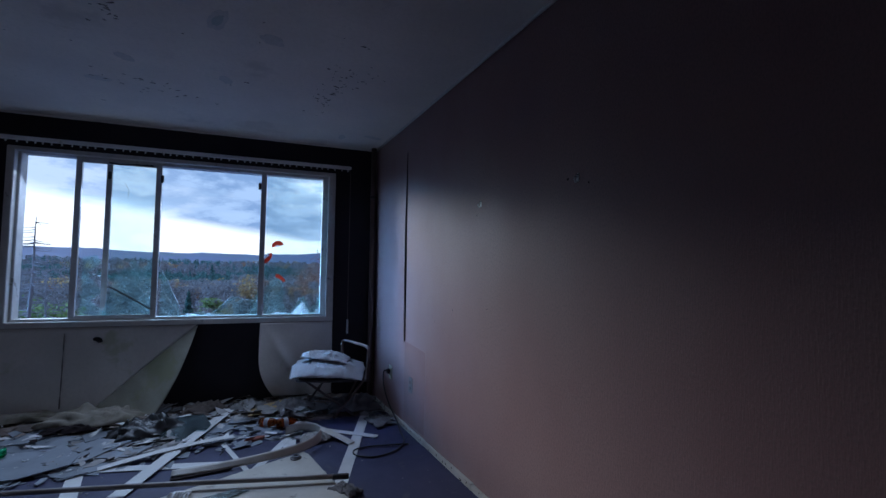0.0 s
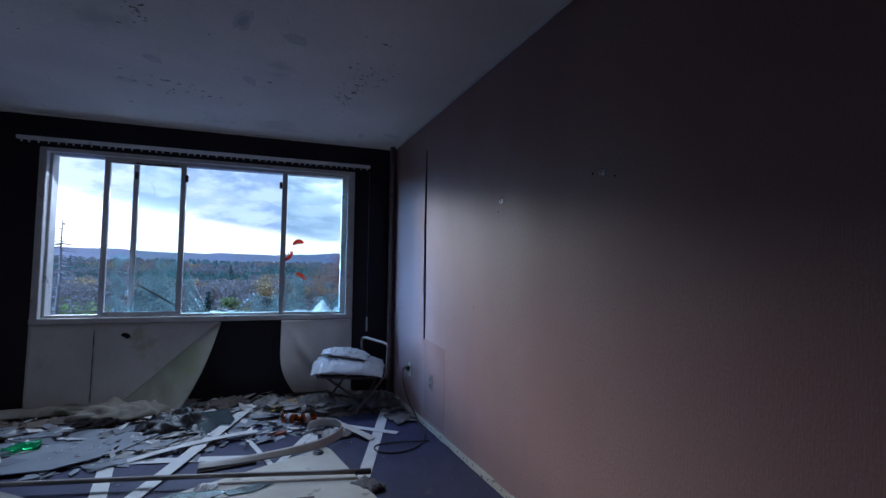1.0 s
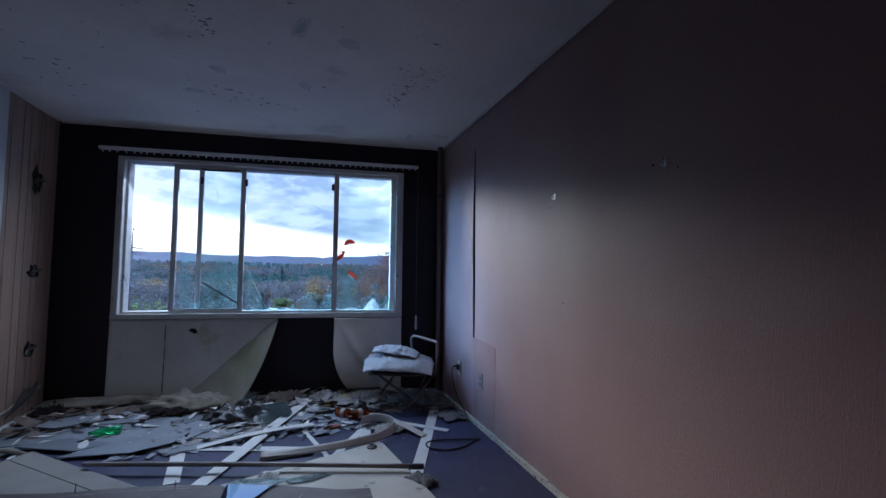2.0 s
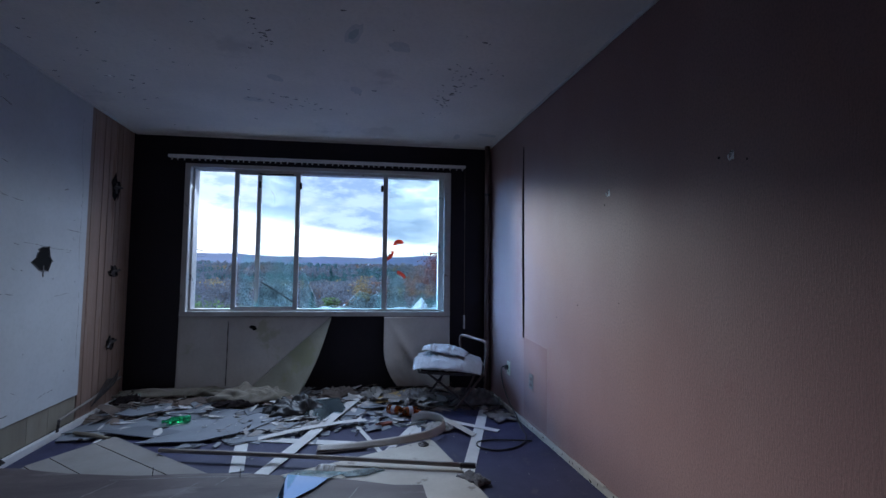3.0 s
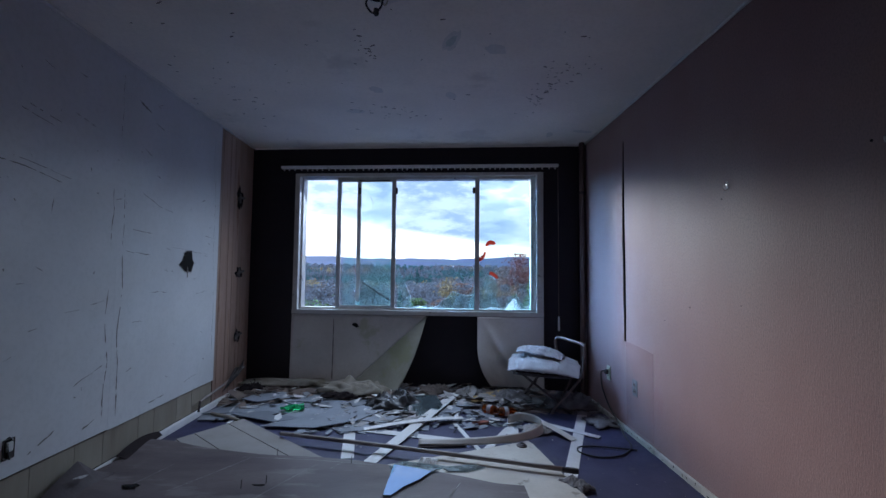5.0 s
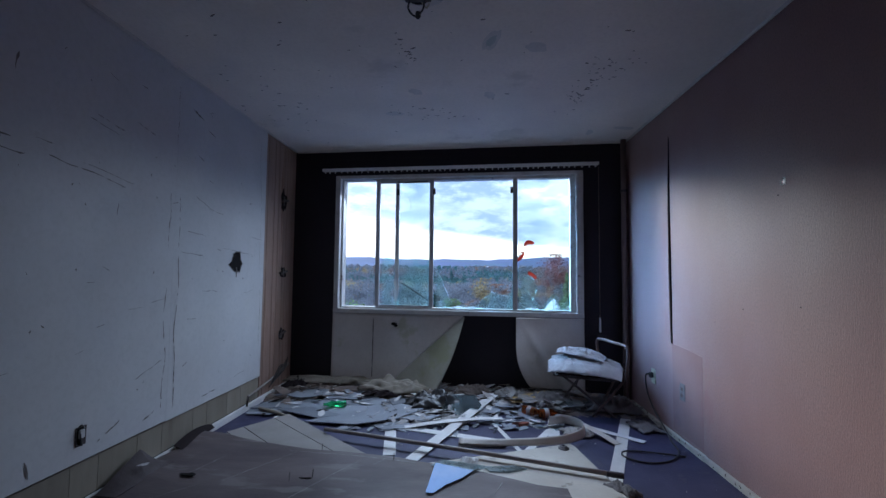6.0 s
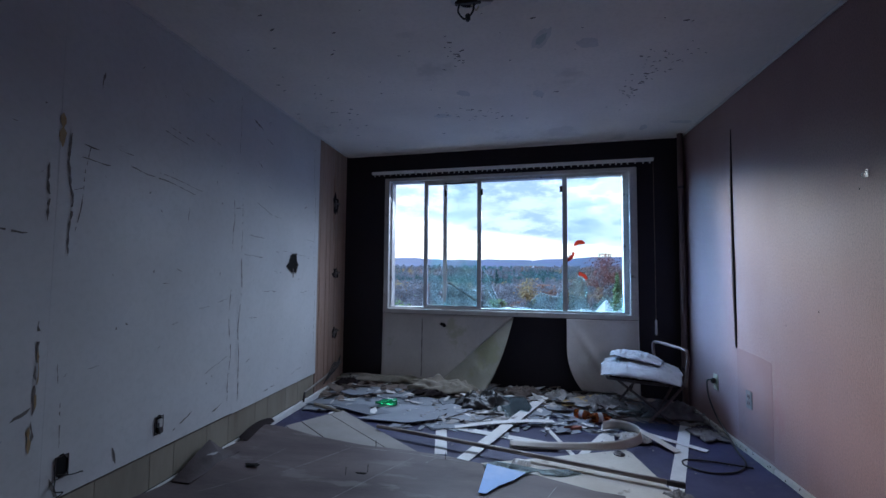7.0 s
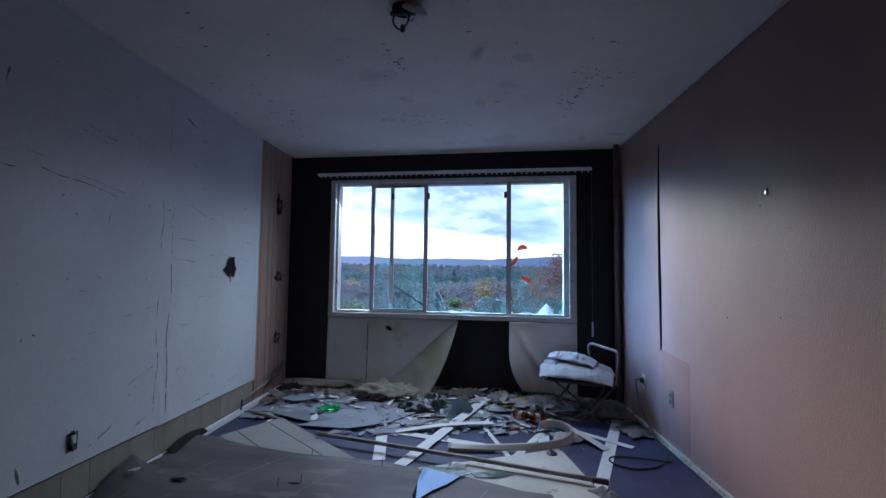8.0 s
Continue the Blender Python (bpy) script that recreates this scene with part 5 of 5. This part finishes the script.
part("backing", prism([tuple(p) for p in (c0 + d1 * 0.02 + d2 * 0.02, c0 + d1 * 1.05 + d2 * 0.02, c0 + d1 * 0.9 + d2 * 0.98, c0 + d1 * 0.04 + d2 * 0.98)][::-1], 0.014, m=Matrix.Translation((0, 0, 0.0035))), M_DARKED, fb)

# mirror and glass pieces on the hardboard
mir = thing("mirror_shard", "triangular mirror shard reflecting the blue sky", "mirror")
part("mirror", prism([(-1.675, -1.775), (-1.455, -1.835), (-1.52, -1.93), (-1.60, -2.01), (-1.66, -2.10), (-1.70, -2.10)], 0.004, m=Matrix.Translation((-1.6, -1.9, 0.046)) @ Euler((radians(2.6), radians(2.2), 0)).to_matrix().to_4x4() @ Matrix.Translation((1.6, 1.9, 0))), M_MIRROR, mir)
gs = thing("glass_sheet_piece", "grey dusty glass piece lying on hardboard", "glass", group="glass pieces")
part("glass", prism([(-1.64, -1.70), (-1.36, -1.775), (-1.46, -1.84), (-1.70, -1.78)], 0.005, m=Matrix.Translation((0, 0, 0.042))), M_FROST, gs)
gs = thing("glass_sheet_piece", "pale green glass sliver lying on the board", "glass", group="glass pieces")
part("glass", prism([(-1.40, -1.735), (-1.22, -1.70), (-1.14, -1.735), (-1.25, -1.79), (-1.36, -1.79)], 0.005, m=Matrix.Translation((0, 0, 0.022))), M_FROST, gs)
br = thing("brush_head", "worn pale brush head lying beside the pole", "brush", Matrix.Translation((-1.47, -1.66, 0.022)) @ Matrix.Rotation(radians(-12), 4, "Z"))
part("block", slab(-0.045, 0.045, 0.008, 0.03, 0.0, 0.018, 0.004), M_TAPE, br)
qb = random.Random(2)
for k in range(16):
    x = -0.042 + k * 0.0056
    part("tuft", tube([(x, 0.012, 0.014), (x * 1.1 + qb.uniform(-0.006, 0.006), -0.03, qb.uniform(0.02, 0.034)), (x * 1.25 + qb.uniform(-0.012, 0.012), -0.075, qb.uniform(0.004, 0.02))], [0.004, 0.0055, 0.003], seg=5), M_TAPE, br)

# ---- heap of rubble along the window wall ----


def heap(x, y):
    wy = -0.15 - 0.0881 * x
    d = wy - y
    h = 0.085 * max(0.0, 1 - d / 0.62) ** 1.3
    h *= 0.7 + 0.8 * noise.noise((x * 2.3, y * 2.3, 1.0)) * 0.6 + 0.25 * abs(noise.noise((x * 9, y * 9, 2)))
    if x > -0.75:
        h *= max(0.35, 1 - (x + 0.75) * 0.6)
    return max(0.0, h)


def heap_mesh():
    bm = bmesh.new()
    nx, ny = 150, 36
    g = []
    for i in range(nx + 1):
        x = XL + 0.01 + (-0.02 - XL - 0.01) * i / nx
        wy = -0.155 - 0.0881 * x
        g.append([bm.verts.new((x, wy - 0.70 * j / ny, heap(x, wy - 0.70 * j / ny) - 0.004 + 0.010 * noise.noise((x * 30, j * 0.9, 3)) * (1 if j < ny - 6 else 0))) for j in range(ny + 1)])
    for i in range(nx):
        for j in range(ny):
            bm.faces.new((g[i][j], g[i][j + 1], g[i + 1][j + 1], g[i + 1][j]))
    return bm


tagged(part("rubble_heap", heap_mesh(), M_RUBBLE2), "brown heap of crumbled plaster and paper under the window", "rubble", kind="stuff")


def shard_outline(q_, r, long=1.6):
    n = q_.choice((4, 4, 5, 5, 6))
    an = sorted(q_.uniform(0, 2 * math.pi) for _ in range(n))
    if max((b - a) for a, b in zip(an, an[1:] + [an[0] + 2 * math.pi])) > 2.6:
        an = [2 * math.pi * (k + q_.uniform(-0.25, 0.25)) / n for k in range(n)]
    return [(r * long * math.cos(a) * q_.uniform(0.75, 1.1), r * math.sin(a) * q_.uniform(0.75, 1.1)) for a in an]


def shard_pose(q_, x, y, lift, tilt):
    return Matrix.Translation((x, y, heap(x, y) + lift)) @ Euler((q_.uniform(-tilt, tilt), q_.uniform(-tilt, tilt), q_.uniform(0, 6.28))).to_matrix().to_4x4()


# broad blue-grey pieces, each a thing
q = random.Random(77)
BIG = ((-3.02, -0.52, 0.20), (-2.78, -0.60, 0.24), (-2.52, -0.50, 0.17), (-2.90, -0.30, 0.15), (-2.35, -0.92, 0.20), (-2.15, -0.78, 0.18), (-2.62, -0.33, 0.14), (-2.25, -0.55, 0.15), (-2.02, -0.42, 0.12), (-1.98, -0.68, 0.13),
       (-1.62, -0.36, 0.10), (-1.15, -0.52, 0.10), (-1.05, -0.70, 0.09), (-3.12, -0.78, 0.11), (-2.48, -0.74, 0.16), (-1.30, -0.62, 0.09), (-2.75, -0.82, 0.15), (-1.85, -0.88, 0.10), (-3.10, -0.25, 0.12), (-1.02, -0.38, 0.09))
for k, (x, y, r) in enumerate(BIG):
    mp_ = shard_pose(q, x, y, 0.010 + 0.0025 * (k % 6), 0.04)
    mp_ = Matrix.Translation(mp_.translation) @ Euler((q.uniform(-0.03, 0.03), q.uniform(-0.04, 0.04), q.choice((0.0, 3.14)) + q.uniform(-0.1, 0.75))).to_matrix().to_4x4()
    t = part("board_shard", prism(shard_outline(q, r * 1.08, 1.9 if x < -1.7 else 1.4), 0.006), M_SHARD, m=mp_)
    tagged(t, "jagged blue-grey piece of broken board on the floor", "shard", group="broken board pieces")


def litter(name, label, material, n, seed, region, rmin, rmax, tilt, lift, th=0.003, long=1.5):
    """Small broken bits strewn over a stretch of floor, too many to count."""
    q_ = random.Random(seed)
    bm = bmesh.new()
    for k in range(n):
        x0, x1, y0, y1 = region
        x, y = q_.uniform(x0, x1), y0 + (y1 - y0) * q_.random()
        r = rmin + (rmax - rmin) * q_.random() ** 2.2
        prism(shard_outline(q_, r, long), th, bm, shard_pose(q_, x, y, q_.uniform(0.0015, lift), tilt))
    tagged(part(name, bm, material), label, "debris", kind="stuff")


litter("shard_litter", "small blue-grey shards strewn over the floor", M_SHARD, 80, 1, (-3.2, -0.9, -0.70, -0.1), 0.015, 0.07, 0.15, 0.02)
litter("paper_litter", "pale torn scraps and splinters on the floor", M_RUBBLE, 330, 2, (-2.25, -1.45, -0.98, -0.58), 0.006, 0.038, 0.30, 0.03, 0.0015, 2.6)
litter("paper_litter", "pale torn scraps and papers in the heap", M_RUBBLE, 380, 3, (-1.9, -0.45, -0.55, -0.02), 0.008, 0.060, 0.28, 0.03, 0.0015, 2.2)
litter("brown_litter", "brown scraps and splinters in the heap", M_RUBBLE2, 300, 4, (-3.25, -0.35, -0.38, 0.0), 0.010, 0.07, 0.30, 0.03, 0.003, 2.0)
litter("shard_litter", "small blue-grey shards near the bottles", M_SHARD, 130, 5, (-1.45, -0.75, -1.02, -0.40), 0.012, 0.06, 0.12, 0.016)
# dark scraps put shade into the gaps, pale splinters put light on shard edges
litter("dark_litter", "small dark scraps, also standing for shaded gaps in the debris", M_DARKED, 60, 12, (-3.2, -0.6, -0.95, -0.05), 0.008, 0.055, 0.3, 0.03, 0.003, 2.4)
litter("paper_litter", "pale splinters of board, also standing for lit shard edges", M_TAPE, 230, 13, (-3.1, -0.7, -0.95, -0.08), 0.005, 0.036, 0.3, 0.035, 0.002, 3.2)
litter("paper_litter", "torn pale papers heaped near the chair", M_RUBBLE, 90, 14, (-1.15, -0.55, -0.55, -0.15), 0.02, 0.075, 0.5, 0.05, 0.0015, 1.4)
litter("crumb_litter", "fine pale crumbs scattered on the blue floor", M_RUBBLE, 90, 6, (-2.4, -0.06, -2.2, -0.7), 0.0015, 0.008, 0.3, 0.003, 0.002, 1.3)
litter("shard_litter", "thin blue-grey shards at the edge of the debris", M_SHARD, 34, 8, (-2.5, -1.5, -1.15, -0.9), 0.02, 0.08, 0.05, 0.012, 0.004, 2.0)
litter("brown_litter", "brown scraps in the corner by the panelling", M_RUBBLE2, 60, 9, (-3.3, -3.0, -0.6, 0.05), 0.012, 0.06, 0.4, 0.03, 0.003, 2.2)
litter("crumb_litter", "crumbled plaster by the skirting", M_RUBBLE, 120, 10, (-0.24, -0.03, -0.95, -0.25), 0.006, 0.04, 0.5, 0.03, 0.004, 1.3)


def lump(name, label, cat, x, y, w, d, h, seed, material, rot=0.0, rough=7.0):
    t = part(name, crumple(w, d, h, seed, 30, 26, rough=rough), material, m=Matrix.Translation((x, y, heap(x, y) * 0.85)) @ Matrix.Rotation(radians(rot), 4, "Z"), smooth=True)
    return tagged(t, label, cat)


lump("black_plastic_bag", "crumpled black plastic bag on the rubble", "bag", -1.80, -0.50, 0.44, 0.27, 0.125, 3, M_BAG, 20, 5)
lump("fallen_sheet", "crumpled dirty sheet fallen along the wall base", "sheet", -2.86, 0.02, 0.95, 0.18, 0.060, 5, M_FALLEN, -6, 5)
lump("fallen_sheet", "crumpled mouldy sheet end under the window", "sheet", -2.18, -0.13, 0.66, 0.32, 0.10, 9, M_FALLEN, -12, 6)
lump("dark_roll", "dark rolled scrap on the rubble", "scrap", -2.30, -0.30, 0.34, 0.10, 0.05, 6, M_DARKED, 4, 5)
lump("crumpled_paper", "crumpled pale paper and cloth on the rubble", "paper", -0.78, -0.34, 0.34, 0.26, 0.08, 11, M_RAG, 30, 9)
lump("crumpled_paper", "crumpled pale paper among rubble", "paper", -1.10, -0.22, 0.30, 0.2, 0.06, 12, M_RUBBLE, -20, 9)
lump("crumpled_paper", "crumpled brown paper among rubble", "paper", -1.45, -0.16, 0.34, 0.2, 0.07, 14, M_RUBBLE2, 10, 9)
lump("crumpled_paper", "crumpled pale paper under the curled trim", "paper", -0.70, -1.08, 0.20, 0.18, 0.03, 15, M_RUBBLE, 15, 10)
lump("grey_rag", "grey dusty rag by the skirting", "rag", -0.15, -0.90, 0.17, 0.24, 0.025, 7, M_RAG, 12, 8)
lump("grey_rag", "grey dusty rag heaped under the chair", "rag", -0.26, -0.45, 0.42, 0.34, 0.10, 8, M_RAG, -8, 8)
lump("dark_scraps", "dark scraps in the corner by the panelling", "scrap", -3.18, -0.02, 0.26, 0.24, 0.06, 17, M_DARKED, 0, 9)
lump("torn_lining", "torn crumbly lining beside the pole end", "scrap", -0.66, -1.93, 0.10, 0.16, 0.03, 19, M_RAG, 30, 12)

# pane of grey glass propped on the rubble
gp = thing("loose_glass_sheet", "grey dusty glass sheet propped on the rubble", "glass")
mm = Matrix.Translation((-1.535, -0.60, 0.045)) @ Euler((radians(12), radians(-3), radians(-14))).to_matrix().to_4x4()
part("glass", prism([(-0.16, -0.17), (0.13, -0.19), (0.16, 0.02), (0.06, 0.19), (-0.13, 0.17)], 0.005, m=mm), M_PANE, gp)
tagged(part("cardboard_flap", sheet(lambda s, t: (-1.12 + 0.34 * s, -0.50 + 0.20 * t + 0.05 * s, heap(-1.12 + 0.34 * s, -0.4) + 0.030 + 0.045 * s * t), 6, 4, 0.004), M_YELLOW), "yellowed cardboard flap on the rubble", "cardboard")
tagged(part("red_fragment", prism(ragged(0.05, 8, 2, 0.2, 1.3, 0.55), 0.022, m=Matrix.Translation((-1.09, -0.93, 0.004)) @ Matrix.Rotation(0.3, 4, "Z"), bevel=0.004), M_BRICK), "red brick fragment among the shards", "fragment")
for x, y, a, ln in ((-1.14, -0.86, 0.4, 0.16), (-1.0, -0.92, -0.3, 0.12), (-1.30, -1.12, 1.0, 0.1)):
    tagged(part("wire_end", tube(spline([(x, y, 0.008), (x + ln * 0.5 * math.cos(a), y + ln * 0.5 * math.sin(a), 0.03), (x + ln * math.cos(a + 0.5), y + ln * math.sin(a + 0.5), 0.008)], 5), 0.004, seg=6), M_CORD), "short black wire end on the floor", "wire", group="wire ends")


def amber(x, y, rot, tilt):
    b = thing("amber_bottle", "small amber glass bottle with a white label, lying on shards", "bottle", Matrix.Translation((x, y, 0.044)) @ Euler((radians(90), 0, radians(rot))).to_matrix().to_4x4(), group="amber bottles")
    o = part("glass_body", lathe([(0.030, -0.085), (0.036, -0.078), (0.036, 0.02), (0.030, 0.038), (0.015, 0.055), (0.014, 0.075)], 18), M_AMBER, b, smooth=True)
    part("label", lathe([(0.0366, -0.038), (0.0366, -0.004)], 18), M_STWHITE, b)
    part("cap", lathe([(0.015, 0.072), (0.015, 0.086), (0.013, 0.088)], 14), M_CORD, b)


amber(-0.965, -0.70, 52, 0)
amber(-0.840, -0.735, 100, 0)

gb = thing("green_bottle", "crushed green plastic bottle lying on shards", "bottle", Matrix.Translation((-2.60, -0.68, 0.052)) @ Euler((radians(90), radians(10), radians(-72))).to_matrix().to_4x4() @ Matrix.Scale(0.74, 4))
bm = lathe([(0.028, -0.115), (0.043, -0.105), (0.040, -0.06), (0.045, -0.02), (0.038, 0.02), (0.043, 0.05), (0.034, 0.08), (0.015, 0.11), (0.014, 0.125)], 22)
for v in bm.verts:
    k = 1 + 0.45 * noise.noise(v.co * 22)
    v.co.x *= k
    v.co.y *= k * 0.8
part("body", bm, M_GREEN, gb, smooth=True)
part("cap", lathe([(0.017, 0.120), (0.017, 0.138), (0.014, 0.140)], 14), M_GREEN, gb)

# ---- chair with pillows ----
ch = thing("folding_chair", "low tubular folding chair with worn steel frame", "chair", Matrix.Translation((-0.465, -0.50, 0)) @ Matrix.Rotation(radians(-14), 4, "Z"))
part("back_frame", tube(spline([(0.10, 0.10, 0.34), (0.085, 0.12, 0.50), (0.08, 0.125, 0.575), (0.11, 0.10, 0.602), (0.20, -0.04, 0.598), (0.285, -0.16, 0.588), (0.305, -0.185, 0.555), (0.30, -0.18, 0.45), (0.29, -0.17, 0.30)], 6), 0.0125, seg=10), M_STEEL, ch, smooth=True)
part("seat_frame", tube(spline([(-0.27, -0.14, 0.315), (-0.05, -0.19, 0.315), (0.20, -0.20, 0.318), (0.27, -0.12, 0.32), (0.22, 0.10, 0.325), (0.0, 0.16, 0.325), (-0.24, 0.12, 0.32), (-0.29, 0.0, 0.318), (-0.27, -0.14, 0.315)], 5), 0.011, seg=8), M_DSTEEL, ch, smooth=True)
part("seat", prism([(-0.26, -0.13), (0.20, -0.18), (0.25, -0.1), (0.2, 0.1), (-0.23, 0.11)], 0.012, m=Matrix.Translation((0, 0, 0.318))), M_DARKED, ch)
for y, xa, xb, xc, xd in ((-0.16, -0.20, 0.20, 0.30, 0.03), (0.12, -0.02, -0.24, 0.26, 0.10)):
    part("leg", tube([(xa, y, 0.315), ((xa + xb) / 2, y + 0.01, 0.165), (xb, y + 0.02, 0.012)], 0.010, seg=8), M_DSTEEL, ch)
    part("leg", tube([(xc, y, 0.34), ((xc + xd) / 2, y - 0.015, 0.170), (xd, y - 0.02, 0.012)], 0.010, seg=8), M_STEEL, ch)
part("cross_bar", tube([(0.05, -0.175, 0.035), (0.11, 0.11, 0.035)], 0.008, seg=8), M_DSTEEL, ch)
part("cross_bar", tube([(-0.10, -0.155, 0.235), (-0.08, 0.13, 0.235)], 0.008, seg=8), M_DSTEEL, ch)


def pillow(name, label, w, d, h, m, seed, droop):
    off = Vector((seed * 5.1, 0, 0))
    bm = bmesh.new()
    n, nn = 64, 46
    rows = {}
    for side in (1, -1):
        for i in range(n + 1):
            for j in range(nn + 1):
                x, y = 2 * i / n - 1, 2 * j / nn - 1
                e = (max(0.0, 1 - abs(x) ** 2.0) * max(0.0, 1 - abs(y) ** 2.2)) ** 0.66
                if side == -1 and (i in (0, n) or j in (0, nn)):
                    continue
                wr = 0.011 * noise.noise(Vector((x * 2.6, y * 4.5, side)) + off) + 0.009 * abs(noise.noise(Vector((x * 6, y * 2.5, side * 3)) + off)) + 0.003 * noise.noise(Vector((x * 11, y * 12, side)) + off) - 0.009 * max(0.0, 0.16 - abs(noise.noise(Vector((x * 4.2 + y * 1.5, y * 1.7, side * 5)) + off))) / 0.16
                z = side * h * 0.5 * e * (1.0 if side > 0 else 0.6) + wr * (0.4 + e)
                pinch = 1 - 0.07 * (abs(x) * abs(y)) ** 0.5 + 0.04 * noise.noise(Vector((x * 3, y * 3, 7)) + off)
                z -= droop * (abs(x) ** 2.4 * 0.6 + abs(min(0, y)) ** 2.2)
                rows[side, i, j] = bm.verts.new((x * w / 2 * pinch, y * d / 2 * pinch, z))
    get = lambda s, i, j: rows.get((s, i, j)) or rows[1, i, j]
    for side in (1, -1):
        for i in range(n):
            for j in range(nn):
                qd = [get(side, i, j), get(side, i + 1, j), get(side, i + 1, j + 1), get(side, i, j + 1)]
                bm.faces.new(qd if side == 1 else qd[::-1])
    return tagged(part(name, bm, M_CLOTH, m=m, smooth=True), label, "pillow", group="pillows on the chair")


pillow("pillow", "flattened white pillow drooping over the chair seat", 0.63, 0.44, 0.105, Matrix.Translation((-0.490, -0.51, 0.405)) @ Euler((radians(5), radians(3), radians(-16))).to_matrix().to_4x4(), 1, 0.035)
pillow("pillow", "smaller white pillow folded on top of another", 0.42, 0.30, 0.065, Matrix.Translation((-0.500, -0.44, 0.485)) @ Euler((radians(-4), radians(7), radians(-22))).to_matrix().to_4x4(), 2, 0.02)

# loose cable and rod at the foot of the panelling
cb = thing("cable_bundle", "dark cable ends hanging at the foot of the panelling", "cable")
for k in range(5):
    part("cable", tube(spline([(XL + 0.02, 0.0 - 0.03 * k, 0.30 - 0.02 * k), (XL + 0.05, -0.12 - 0.03 * k, 0.22 + 0.012 * k), (XL + 0.035, -0.26 - 0.04 * k, 0.16 - 0.012 * k)], 5), 0.005, seg=6), M_CORD if k % 2 else M_DSTEEL, cb)
rod = thing("curtain_rod", "thin rusty rod resting along the wall base", "rod")
part("rod", tube([(XL + 0.03, 0.02, 0.235), (XL + 0.03, -0.40, 0.165), (XL + 0.03, -0.80, 0.125)], 0.010, seg=8), M_POLE, rod)
part("end_hook", tube([(XL + 0.03, -0.80, 0.125), (XL + 0.035, -0.815, 0.10), (XL + 0.03, -0.815, 0.052)], 0.009, seg=8), M_DSTEEL, rod)
st = tagged(part("wood_stick", tube([(-3.22, -0.78, 0.03), (-3.05, -0.86, 0.028), (-2.93, -0.93, 0.024)], [0.012, 0.016, 0.011], seg=7), M_PLY), "broken wooden stick beside the fibreboard", "stick")


# ---- pieces of the west wall ----
wall_pieces()
